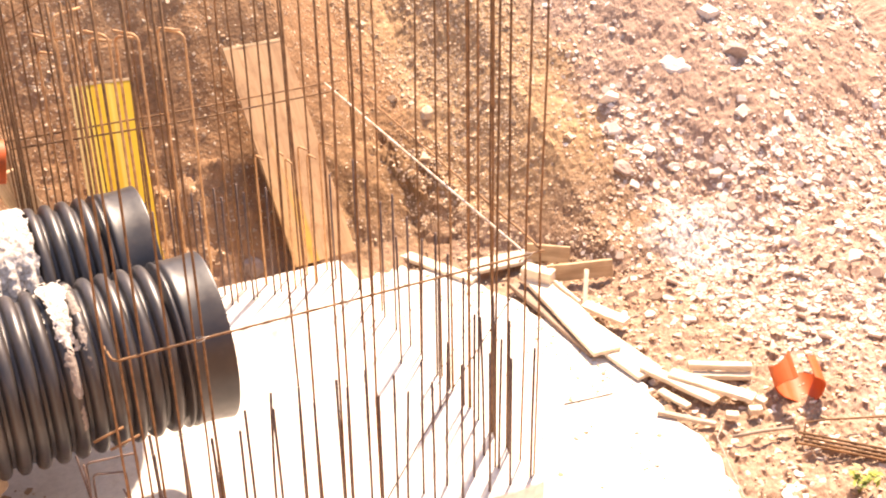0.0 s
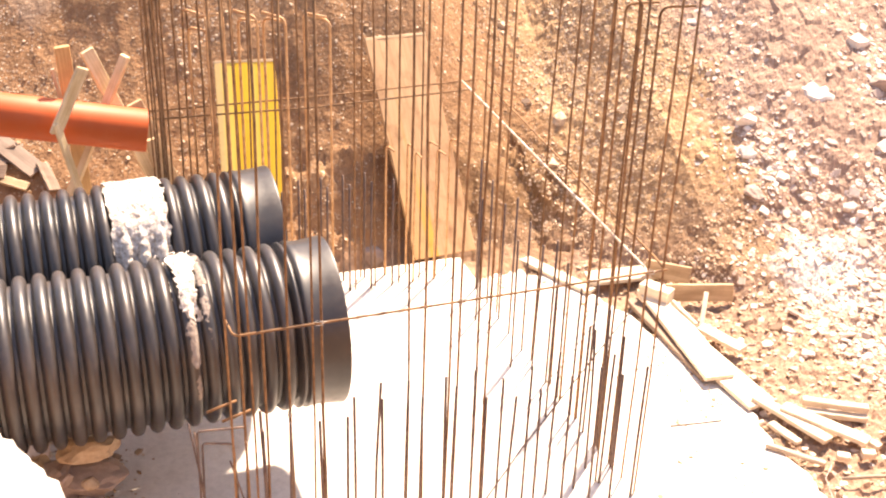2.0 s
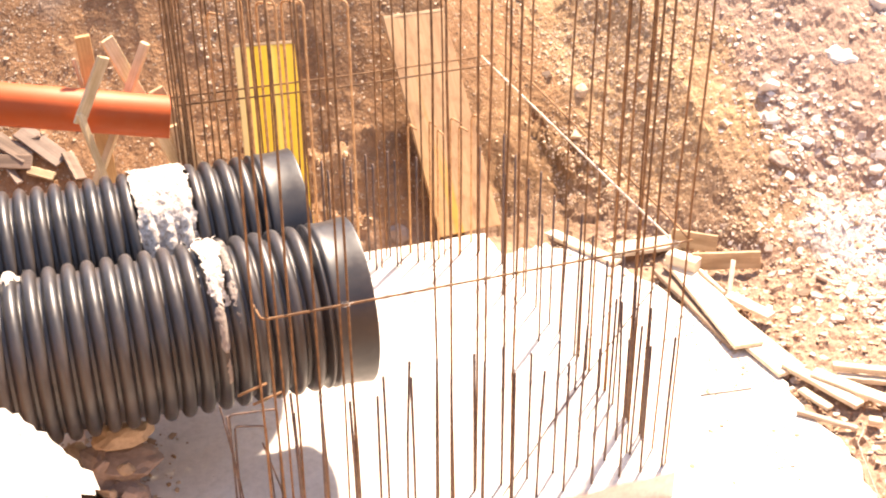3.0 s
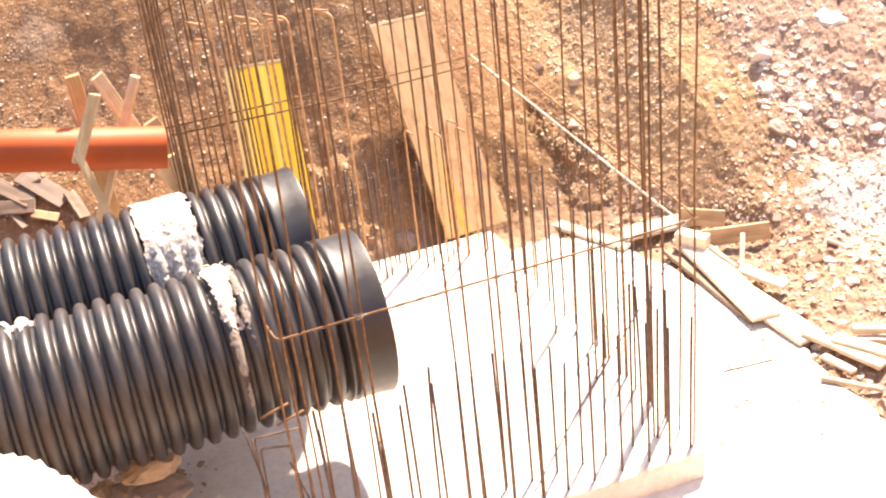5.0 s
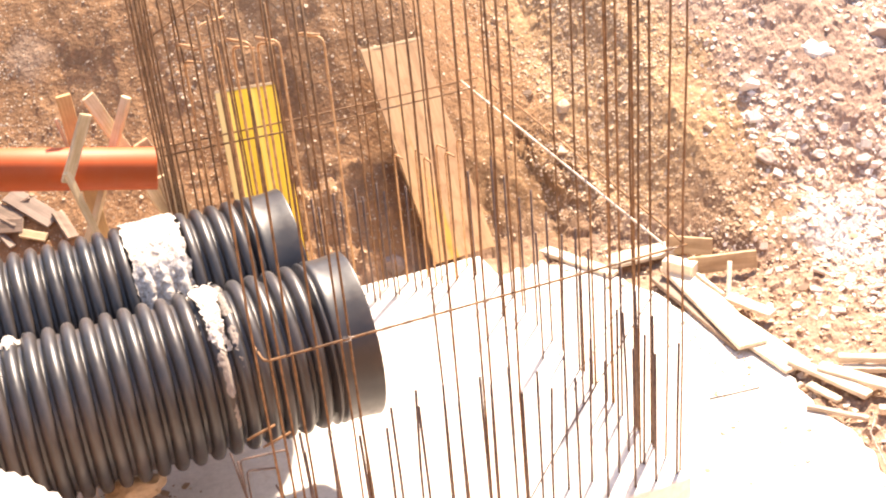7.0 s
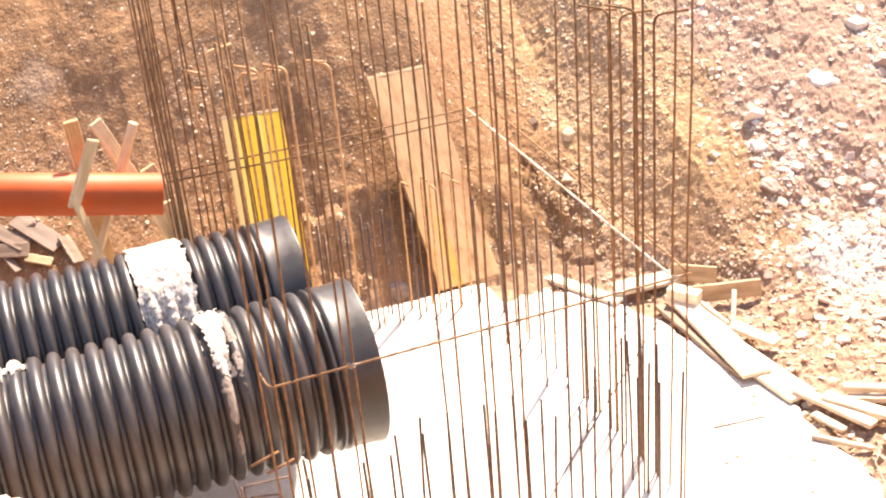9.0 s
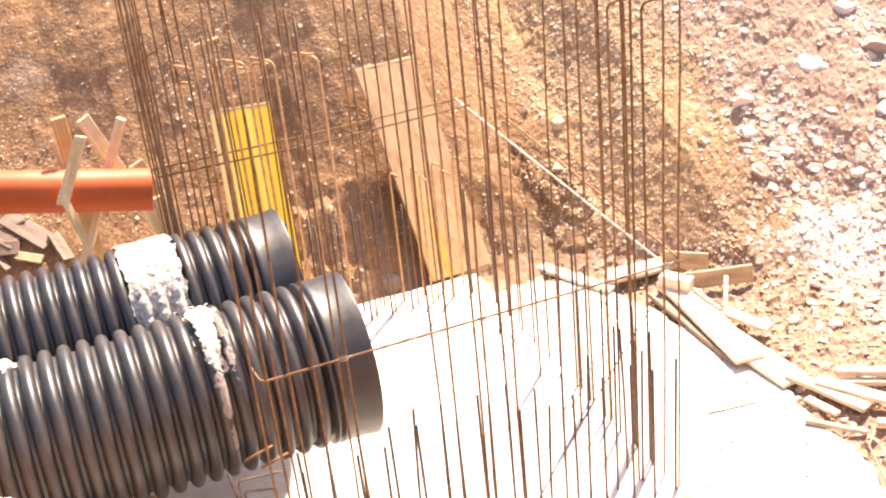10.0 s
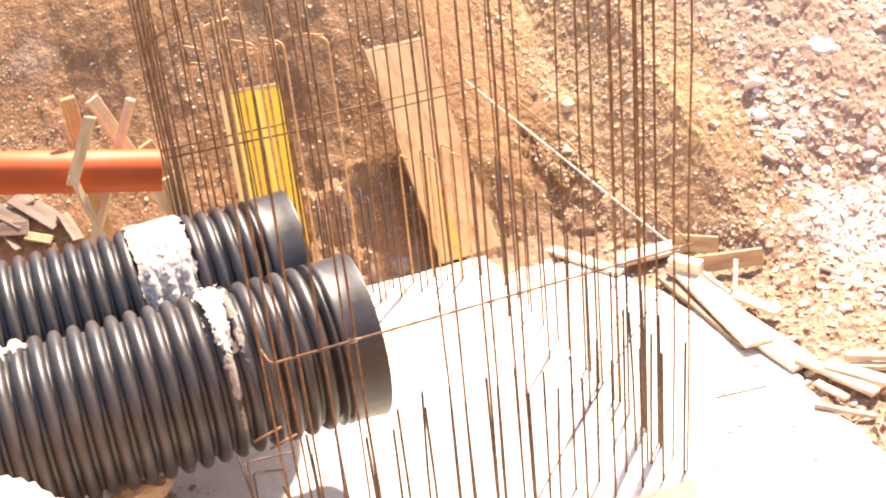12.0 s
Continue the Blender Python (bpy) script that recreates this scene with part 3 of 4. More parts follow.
# front wall: outer and inner row, (x, height over the slab)
OUTER = [(-1.85, 0.80), (-1.735, 0.82), (-1.60, 0.80), (-1.476, 0.79), (-1.321, 0.865), (-1.132, 0.83), (-0.973, 0.853), (-0.825, 0.767), (-0.683, 0.743), (-0.556, 0.762), (-0.398, 0.80), (-0.248, 0.82), (-0.128, 0.75), (-0.004, 0.774)]
INNER = [(-1.83, 0.80), (-1.70, 0.78), (-1.55, 0.80), (-1.406, 0.79), (-1.291, 0.845), (-1.157, 0.84), (-0.968, 0.81), (-0.824, 0.82), (-0.686, 0.756), (-0.542, 0.793), (-0.404, 0.85), (-0.255, 0.96), (-0.11, 0.78)]


def plain_starter(x, y, height):
    dx, dy = bar_rnd.gauss(0, 0.008), bar_rnd.gauss(0, 0.008)
    me = rod("starter_bar", [(0, 0, -0.03), (dx * 0.3, dy * 0.5, height * 0.5), (dx, dy, height)], 0.0075, DARKRUST)
    thing("starter_bar", "rusty ribbed steel starter bar cast into the slab", "rebar", pose(x - dx * 0.7, y, 0), me, "starter bars in the slab")


for x, h in OUTER:
    plain_starter(x, -0.004, h)
for x, h in INNER:
    plain_starter(x, 0.138, h)
for x in (-1.984, -1.918, -1.836, -1.725, -1.585, -1.117, -0.97, -0.827, 0.018):
    tall(x, 0.010)
for x in (-1.86, -1.595, -1.148, -0.955, -0.818, -0.13):
    tall(x, 0.150)
# right wall
for k, y in enumerate((0.24, 0.40, 0.56, 0.72, 0.90, 1.06, 1.24, 1.42, 1.62, 1.80, 2.0, 2.2)):
    plain_starter(-0.004, y, 0.80 + 0.06 * (k % 3))
    if k % 3 == 0:
        plain_starter(-0.142, y + 0.03, 0.84 - 0.05 * (k % 3))
for y in (0.135, 0.45, 0.68, 0.89, 1.03, 1.31, 1.87, 2.22):
    tall(0.010, y)
# back wall
for k in range(13):
    x = -0.09 - k * STEP
    starter(HOOK_STARTER if k < 4 else SHORT_STARTER, x, 2.545, 0)
    starter(HOOK_STARTER if k in (1, 2) else SHORT_STARTER, x + 0.004, 2.40, 0)
for x in (-1.663, -1.537, -1.407, -1.256, -1.102, -0.76, -0.628, -0.467, -0.327, -0.217):
    tall(x, 2.405)
for x in (-1.445, -1.168, -0.685, -0.522):
    tall(x, 2.55)
for x, y, z, turn in ((-1.617, 2.405, 1.885, 129), (-1.513, 2.47, 1.875, 205), (-1.603, 2.47, 1.995, 15), (-1.70, 2.55, 1.785, -56), (-1.331, 2.405, 1.857, 129), (-1.413, 2.55, 1.815, -56), (-1.266, 2.55, 1.808, -56), (-1.168, 2.405, 1.835, 129), (-1.025, 2.55, 1.818, -56), (-0.908, 2.405, 1.805, 129)):
    hooked(x, y, z, turn, 0.17)
# left wall, beyond the pipes
for k in range(7):
    tall(-1.95 + 0.018 * (k % 3), 2.02 + 0.095 * k)
for x in (-1.91, -1.857, -1.798, -1.747, -1.699):
    tall(x, 2.42 + 0.13 * (int(-x * 1000) % 2))
# hooked bars at the front corner
for x, y, z, turn in ((0.0, 0.68, 2.37, 129), (-0.005, 0.87, 2.33, -56), (0.0, 0.57, 2.37, -20), (0.0, 0.42, 2.43, 129), (0.005, 0.27, 2.44, -20)):
    hooked(x, y, z, turn, 0.15, 0.0065, RUST)

# horizontal bars tied round the cage
ring_z = 1.30
part("horizontal_bar", rod("horizontal_bar", bend((-1.97, 0.10, ring_z + 0.02), (-1.955, -0.012, ring_z), (0.03, -0.012, ring_z), 0.03), 0.0055), cage, "rust-brown bar with a hooked end")
part("horizontal_bar", rod("horizontal_bar", bend((-0.10, -0.016, ring_z - 0.02), (-0.05, 0.01, ring_z - 0.01), (-0.012, 2.58, ring_z), 0.06), 0.006, SUNLIT), cage, "pale steel bar with sunlight painted in")
part("horizontal_bar", rod("horizontal_bar", bend((0.01, 0.0, ring_z + 0.012), (0.02, 0.08, ring_z + 0.012), (0.12, 2.56, ring_z + 0.012), 0.04), 0.0055), cage)
part("horizontal_bar", rod("horizontal_bar", [(0.10, 2.575, ring_z), (-1.0, 2.57, ring_z - 0.01), (-1.95, 2.56, ring_z)], 0.0055), cage)
part("horizontal_bar", rod("horizontal_bar", [(0.02, 2.42, ring_z), (-1.0, 2.41, ring_z - 0.015), (-1.95, 2.43, ring_z)], 0.0055), cage)


# ---- pipes ----
R, PITCH = 0.405, 0.0862


def rib_height(u):
    """How far a rib stands out of the pipe wall along one pitch, 0 to 1."""
    w = abs(u - 0.5) / 0.39
    return 0.0 if w >= 1 else 0.043 * (1 - w ** 2.3) ** 0.55


RIB_STEPS = (0.0, 0.06, 0.105, 0.115, 0.13, 0.16, 0.21, 0.28, 0.36, 0.44, 0.5, 0.56, 0.64, 0.72, 0.79, 0.84, 0.87, 0.885, 0.895, 0.94)


def ribbed_pipe(name, label, x_end, x_far, y, z, collar, tilt=0.0):
    """A corrugated sewer pipe along x with a smooth spigot at its open end."""
    pipe = thing(name, label, "drain pipe", pose(x_end, y, z, 0, tilt, 0))
    n = int((x_end - x_far - collar) / PITCH)
    outer = []
    for k in range(n):
        x0 = -collar - 0.004 - k * PITCH
        outer += [(x0 - u * PITCH, R - 0.043 + rib_height(u)) for u in RIB_STEPS]
    inner_r = R - 0.055
    profile = outer + [(outer[-1][0] - 0.01, inner_r), (-collar - 0.004, inner_r)]
    part("body", revolve("body", profile, BLACK, 84), pipe)
    # a thin lip, a rounded shoulder and a sleeve that flares a little to its rim
    c = collar
    smooth = [(0.0, R - 0.004), (-0.001, R + 0.003), (-0.004, R + 0.006), (-0.010, R + 0.006), (-0.05, R + 0.001), (-0.10, R - 0.004), (-c + 0.085, R - 0.004), (-c + 0.068, R - 0.002), (-c + 0.052, R + 0.001), (-c + 0.045, R - 0.001), (-c + 0.041, R - 0.006), (-c + 0.036, R - 0.020), (-c + 0.030, R - 0.022), (-c + 0.026, R - 0.006),
              (-c + 0.020, R - 0.001), (-c + 0.013, R - 0.002), (-c + 0.008, R - 0.008), (-c + 0.004, R - 0.041), (-c - 0.02, R - 0.043), (-c - 0.02, R - 0.054), (-0.06, R - 0.022), (-0.003, R - 0.014), (0.0, R - 0.012)]
    part("spigot", revolve("spigot", smooth, BLACK, 84), pipe, "smooth black pipe end")
    return pipe


PIPE_Y, PIPE_Z = 0.745, 0.845
FRONT_COLLAR, BACK_COLLAR = 0.233, 0.243
ribbed_pipe("corrugated_pipe", "large black corrugated plastic sewer pipe with white mortar splashes", -1.36, -6.2, PIPE_Y, PIPE_Z, FRONT_COLLAR)
ribbed_pipe("corrugated_pipe", "black corrugated plastic sewer pipe lying parallel with a mortar band", -1.44, -6.2, PIPE_Y + 0.89, PIPE_Z, BACK_COLLAR)


def smear(name, label, x0, x1, a0, a1, y, z, x_end, collar, fill, seed, crest_from=1.1, narrow=0.0, ragged=0.15, thick=0.005, mat=None):
    """Mortar lying over the ribs of a pipe between two angles from the top. fill: how much of the valleys it fills at the top;
    crest_from: the share of the way down past which it clings to the crests alone; narrow: how far it tapers."""
    faces = []
    nx, na = max(10, int((x1 - x0) / 0.004)), max(14, int((a1 - a0) * R / 0.006))
    xs, vs = np.linspace(x0, x1, nx + 1), np.linspace(0, 1, na + 1)
    gx, gv = np.meshgrid(xs, vs, indexing="ij")
    ga = a0 + (a1 - a0) * gv
    rib = np.array([rib_height(((x_end - collar - 0.004 - x) / PITCH) % 1.0) for x in xs])[:, None] + 0 * gv
    flow = np.clip(1 - gv / max(crest_from, 0.3), 0, 1)
    r = R - 0.043 + np.maximum(rib, 0.043 * fill * np.minimum(1, flow * 4))
    grain = lump(gx, ga * R, 0, 95, seed) + 0.8 * lump(gx, ga * R, 0, 210, seed + 3)
    r = r + thick * (1 + 0.9 * lump(gx, ga * R, 0, 34, seed + 1)) + 0.0035 * grain
    half = 0.5 * (x1 - x0) * (1 - narrow * gv)
    off = np.abs(gx - 0.5 * (x0 + x1)) / half
    edge = off - (0.92 - ragged * 0.6 + ragged * (lump(gx, ga * R, 0, 16, seed) + 0.6 * lump(gx, ga * R, 0, 60, seed)))
    lower = gv - 0.95 + 0.25 * lump(gx, 0, 0, 25, seed + 5) + 0.12 * lump(gx, ga * R, 0, 50, seed)
    clings = (gv < crest_from) | (rib > 0.043 * (0.30 + 0.35 * lump(gx, ga * R, 0, 40, seed + 2)))
    cover = (edge < 0) & (lower < 0) & clings
    verts = np.stack([gx, y - r * np.sin(ga), z + r * np.cos(ga)], -1).reshape(-1, 3).tolist()
    for i in range(nx):
        for j in range(na):
            if cover[i, j]:
                b = i * (na + 1) + j
                faces.append((b, b + na + 1, b + na + 2, b + 1))
    return thing(name, label, "mortar", me=mesh_of(name, verts, faces, mat or MORTAR, True))


BACK_Y = PIPE_Y + 0.89
smear("mortar_band", "rough whitish mortar band over the black pipe", -2.33, -2.00, -0.7, 2.1, BACK_Y, PIPE_Z, -1.44, BACK_COLLAR, 0.95, 3, 0.66, 0.0, 0.10, 0.009)
smear("mortar_splash", "whitish mortar splash along a pipe rib", -2.135, -1.975, -0.5, 0.95, PIPE_Y, PIPE_Z, -1.36, FRONT_COLLAR, 0.95, 7, 0.9, 0.5, 0.35, 0.007)
smear("mortar_splash", "thin streak of mortar run down a pipe rib", -2.10, -2.02, 0.45, 1.75, PIPE_Y, PIPE_Z, -1.36, FRONT_COLLAR, 0.2, 8, 0.1, 0.5, 0.75, 0.003, FILM)
smear("mortar_splash", "thin film of mortar on the pipe ribs", -2.03, -1.95, -0.2, 1.3, PIPE_Y, PIPE_Z, -1.36, FRONT_COLLAR, 0.1, 18, 0.02, 0.3, 1.0, 0.002, FILM)
smear("mortar_splash", "lump of mortar caught between the two pipes", -2.19, -1.95, -1.0, -0.35, PIPE_Y, PIPE_Z, -1.36, FRONT_COLLAR, 0.6, 10, 0.4, 0.2, 0.3, 0.010)
smear("mortar_splash", "small whitish mortar splash on a pipe crest", -3.06, -2.86, -0.6, 0.05, PIPE_Y, PIPE_Z, -1.36, FRONT_COLLAR, 0.3, 12, 0.5, 0.2, 0.4)


def orange_pipe():
    r, w = 0.128, 0.008
    a, b = Vector((-1.955, 2.72, 1.115)), Vector((-4.74, 3.19, 1.585))
    x = (b - a).normalized()
    pipe = thing("orange_pipe", "orange plastic drain pipe propped on wooden stakes", "drain pipe",
                 Matrix.Translation(a) @ x.to_track_quat("X", "Z").to_matrix().to_4x4())
    length = (b - a).length
    part("tube", revolve("tube", [(0.0, r - 0.003), (0.004, r), (length, r), (length, r - w), (0.004, r - w), (0.0, r - w + 0.002)], ORANGE, 48), pipe)
    return pipe


orange_pipe()

# ---- shuttering panels leaning on the pit face ----


def panel(name, label, foot_l, foot_r, top_l, top_r, mat):
    """A shuttering panel; its face is set by its foot and its top."""
    fl, fr, tl, tr = map(Vector, (foot_l, foot_r, top_l, top_r))
    x = (fr - fl).normalized()
    up = ((tl + tr) / 2 - (fl + fr) / 2)
    up = up - x * up.dot(x)
    length, width = up.length, (fr - fl).length
    y = up.normalized()
    z = x.cross(y)
    ob = thing(name, label, "shuttering panel", Matrix.Translation((fl + fr) / 2 + y * length / 2) @ Matrix((x, y, z)).transposed().to_4x4())
    part("panel_face", board("panel_face", width, length, 0.021, mat, 3, 0.003), ob)
    part("edge_strip", board("edge_strip", width, 0.022, 0.024, WOOD, 4, 0.003), ob, "bare wooden end strip", pose(0, length / 2 - 0.008, -0.001))
    return ob


panel("shuttering_panel", "yellow shuttering panel leaning on the earth face", (-1.515, 2.81, -0.10), (-1.110, 2.75, -0.10), (-1.331, 3.74, 1.15), (-0.926, 3.68, 1.15), YELLOW)
panel("shuttering_panel", "worn brown shuttering panel with yellow traces leaning on earth", (-0.278, 2.655, 0.01), (0.18, 2.705, 0.0), (-0.355, 3.609, 1.273), (0.102, 3.659, 1.263), BROWN)

# ---- loose timber by the concrete edge ----
Z0 = LOW + 0.004
EDGE = "planks along the concrete"
plank("plank", "narrow pale plank along the concrete edge by the earth", (0.50, 2.90, Z0), (0.84, 2.18, Z0), 0.09, 0.03, PALEWOOD, 3, 1, EDGE)
# dark timber here also paints in the shade of the wide plank
plank("plank", "weathered plank, darkened for shade, lying under a wider one", (1.05, 2.0, Z0), (1.055, 1.0, Z0), 0.09, 0.03, DARKWOOD, 0, 2, EDGE)
plank("plank", "wide pale plank on top of others at the concrete edge", (1.19, 2.02, Z0 + 0.045), (1.10, 0.95, Z0 + 0.035), 0.19, 0.03, PALEWOOD, 0, 3, EDGE)
plank("plank", "pale plank half covered by a wider one", (1.14, 1.40, Z0 + 0.012), (1.215, 0.66, Z0 + 0.004), 0.19, 0.03, PALEWOOD, 0, 4, EDGE)
plank("plank", "pale plank lying crosswise against the earth", (0.86, 2.30, Z0 + 0.03), (1.42, 2.22, Z0 + 0.05), 0.17, 0.03, PALEWOOD, 0, 5, EDGE)
plank("plank", "brown board standing on edge behind the planks", (1.24, 1.90, Z0 + 0.10), (1.66, 1.74, Z0 + 0.12), 0.12, 0.025, WOOD, 80, 6, EDGE)
plank("plank", "brown board standing on edge against the earth", (1.26, 2.22, Z0 + 0.12), (1.50, 2.02, Z0 + 0.12), 0.12, 0.025, WOOD, 75, 7, EDGE)
plank("timber_block", "short squared pale timber block on the planks", (1.12, 2.0, Z0 + 0.07), (1.24, 1.82, Z0 + 0.07), 0.10, 0.08, PALEWOOD, 0, 8, category="timber block")
plank("plank", "yellowish short board on edge", (1.25, 1.80, Z0 + 0.06), (1.26, 1.50, Z0 + 0.05), 0.07, 0.025, PALEWOOD, 80, 9, EDGE)
plank("stick", "thin pale stick leaning on the planks", (1.29, 1.50, Z0 + 0.05), (1.40, 1.66, Z0 + 0.20), 0.03, 0.02, PALEWOOD, 0, 10, category="stick")
plank("plank", "short weathered plank in the rubble", (1.27, 1.48, Z0 + 0.05), (1.40, 1.18, Z0 + 0.04), 0.09, 0.03, PALEWOOD, 0, 11, EDGE)
SCRAP = "timber offcuts by the orange pipe piece"
for n, (a, b, w, h, mat, label) in enumerate((
        ((1.20, 0.72, 0.03), (1.36, 0.22, 0.03), 0.075, 0.03, PALEWOOD, "pale timber offcut lying on the concrete edge"),
        ((1.03, 0.33, 0.0), (1.25, 0.08, 0.0), 0.035, 0.025, OLDWOOD, "grey batten lying on the concrete"),
        ((1.40, 0.55, 0.07), (1.72, 0.36, 0.07), 0.05, 0.04, PALEWOOD, "squared pale batten lying on other offcuts"),
        ((1.40, 0.50, 0.03), (1.70, 0.33, 0.03), 0.05, 0.035, PALEWOOD, "squared yellowish batten under another"),
        ((1.28, 0.56, 0.05), (1.55, 0.12, 0.05), 0.085, 0.03, PALEWOOD, "broad pale offcut among battens"),
        ((1.17, 0.50, 0.0), (1.22, 0.29, 0.0), 0.05, 0.025, PALEWOOD, "short pale offcut on the concrete"),
        ((1.54, 0.25, 0.03), (1.60, 0.08, 0.03), 0.05, 0.03, PALEWOOD, "short pale offcut beside the orange piece"),
        ((1.33, 0.10, 0.02), (1.39, 0.06, 0.02), 0.05, 0.035, PALEWOOD, "small block of pale wood on the ground"),
        ((1.46, 0.06, 0.03), (1.53, 0.03, 0.03), 0.05, 0.04, PALEWOOD, "small cut block of pale wood"))):
    plank("offcut", label, (a[0], a[1], Z0 + a[2]), (b[0], b[1], Z0 + b[2]), w, h, mat, 0, 20 + n, SCRAP, "timber offcut")
for path, label in (([(1.24, -0.075, Z0 + 0.03), (1.40, -0.13, Z0 + 0.05), (1.57, -0.18, Z0 + 0.05)], "thin dry branch lying on the rubble"),):
    thing("branch", label, "branch", me=rod("branch", path, 0.011, OLDWOOD, 7))

# ---- stakes propping the orange pipe ----
STAKES = "wooden stakes round the orange pipe"


def facing(a, b, turn=0.0):
    """The pose of a board from a to b with its broad face to the south."""
    a, b = Vector(a), Vector(b)
    x = (b - a).normalized()
    z = Vector((0.1, -1, 0.25))
    z = (z - x * z.dot(x)).normalized()
    y = z.cross(x)
    return Matrix.Translation((a + b) / 2) @ Matrix((x, y, z)).transposed().to_4x4() @ pose(0, 0, 0, turn)


for n, (a, b, w, h, mat, turn, label) in enumerate((
        ((-2.385, 2.88, 1.63), (-2.33, 2.94, 0.10), 0.088, 0.028, REDWOOD, 0, "orange-brown upright wooden stake with a worn top"),
        ((-2.30, 2.565, 1.60), (-2.49, 2.565, 1.22), 0.075, 0.022, STAKEWOOD, -25, "pale board nailed slantwise across the orange pipe"),
        ((-2.485, 2.545, 1.29), (-2.37, 2.60, 0.70), 0.05, 0.022, STAKEWOOD, -40, "thin pale batten under the orange pipe"),
        ((-2.25, 2.95, 1.57), (-1.84, 2.97, 0.47), 0.085, 0.024, STAKEWOOD, -15, "slanting pale board behind the orange pipe"),
        ((-2.02, 2.905, 1.53), (-2.50, 2.905, 0.52), 0.055, 0.04, STAKEWOOD, 35, "slanting weathered batten crossing another board"),
        ((-2.45, 3.02, 1.45), (-2.36, 3.03, 0.88), 0.022, 0.02, OLDWOOD, 0, "thin stick beside the stakes"),
        ((-2.00, 3.0, 1.20), (-1.74, 2.99, 0.45), 0.10, 0.026, WOOD, 0, "pale board standing behind the orange pipe end"),
        ((-1.93, 2.93, 0.98), (-1.83, 2.93, 0.35), 0.06, 0.03, WOOD, 0, "yellowish post by the orange pipe end"))):
    # set back along the sight of the pipe, which runs away from the wall
    a, b = (Vector((-2.61, -4.24, 3.95)).lerp(Vector(q), 1.009) for q in (a, b))
    me = board("stake", (Vector(b) - Vector(a)).length, w, h, mat, 40 + n)
    thing("stake", label, "stake", facing(a, b, turn), me, STAKES)
for n, (a, b, w, mat, label) in enumerate((
        ((-2.851, 3.998), (-2.605, 3.734), 0.14, WORNWOOD, "weathered plank lying on the earth slope"),
        ((-3.054, 4.029), (-2.822, 3.806), 0.11, DARKWOOD, "grey board lying on the earth slope"),
        ((-3.112, 3.887), (-2.804, 3.773), 0.1, DARKWOOD, "dark board lying on the earth slope"),
        ((-3.029, 3.914), (-2.723, 3.917), 0.02, DARKWOOD, "thin dark stick lying across the boards"),
        ((-2.839, 3.751), (-2.678, 3.654), 0.06, STAKEWOOD, "short pale offcut lying on the earth slope"),
        ((-2.988, 3.854), (-2.909, 3.701), 0.05, WORNWOOD, "thin batten lying slantwise on the earth slope"),
        ((-2.578, 3.773), (-2.518, 3.592), 0.09, DARKWOOD, "dark board end lying on the earth slope"))):
    a, b = (Vector((p[0], p[1], ground_height(p[0], p[1]) + 0.012 + 0.008 * (n % 3))) for p in (a, b))
    me = board("scrap_board", (Vector(b) - Vector(a)).length, w, 0.022, mat, 60 + n)
    thing("scrap_board", label, "scrap wood", facing(a, b, -28), me, "scrap wood on the earth")

# ---- orange pipe piece, steel bundle, wire ----
def pipe_offcut():
    """A torn length of orange pipe, broken open along its top, with a pointed tongue on one side."""
    verts, faces = [], []
    n, r, w = 48, 0.118, 0.007
    for k in range(n + 1):
        a = radians(-150 + 315 * k / n)        # from below, open towards the sky
        c, s = math.cos(a), math.sin(a)
        tongue = max(0.0, 1 - abs(math.degrees(a) + 85) / 50)
        back = 0.17 + 0.03 * math.sin(4 * a)
        front = -0.02 - 0.012 * math.sin(3 * a) + 0.05 * tongue
        out = r * (1 + 0.4 * tongue)
        for x, q in ((front, out), (0.5 * back, out), (back, out * 0.99), (back, out * 0.99 - w), (0.5 * back, out - w), (front, out - w)):
            verts.append((q * s, x, -q * c))
    for k in range(n):
        i, j = 6 * k, 6 * (k + 1)
        for q in range(6):
            faces.append((i + q, j + q, j + (q + 1) % 6, i + (q + 1) % 6))
    faces += [(0, 1, 2, 3, 4, 5)[::-1], tuple(6 * n + q for q in range(6))]
    me = mesh_of("pipe_offcut", verts, faces, ORANGE)
    x, y = 1.80, 0.0
    return thing("pipe_offcut", "broken orange plastic pipe piece lying on rubble", "pipe offcut", pose(x, y, ground_height(x, y) + 0.112, 14, 0, -24), me)


pipe_offcut()
bundle = thing("steel_bundle", "bundle of dark steel bars lying on the ground", "rebar bundle")
for k in range(7):
    o = Vector((0.75, 0.66, 0)) * (0.017 * k)
    shift = 0.10 * ((k * 37) % 5) / 5
    p = Vector((1.48 + 0.66 * shift, -0.305 - 0.75 * shift, Z0 + 0.06 + 0.010 * (k % 2))) + o
    part("bar", rod("bar", [p, p + Vector((0.66, -0.75, 0.01)) * 0.7, p + Vector((0.68, -0.73, 0.0)) * 1.5], 0.007), bundle)
thing("loose_bar", "thin rusty bar lying bent on the rubble", "rebar", me=rod("loose_bar", [(1.56, -0.28, Z0 + 0.05), (1.62, -0.22, Z0 + 0.09), (1.72, -0.26, Z0 + 0.10), (2.1, -0.45, Z0 + 0.12)], 0.006))
thing("loose_wire", "thin dark wire trailing over the concrete edge", "wire", me=rod("loose_wire", [(1.27, 0.08, Z0 + 0.05), (1.22, 0.0, Z0 + 0.06), (1.16, -0.04, Z0 + 0.03), (1.09, -0.22, Z0 + 0.02), (1.0, -0.45, Z0 + 0.01), (0.94, -0.60, Z0 + 0.01)], 0.004, WIRE))
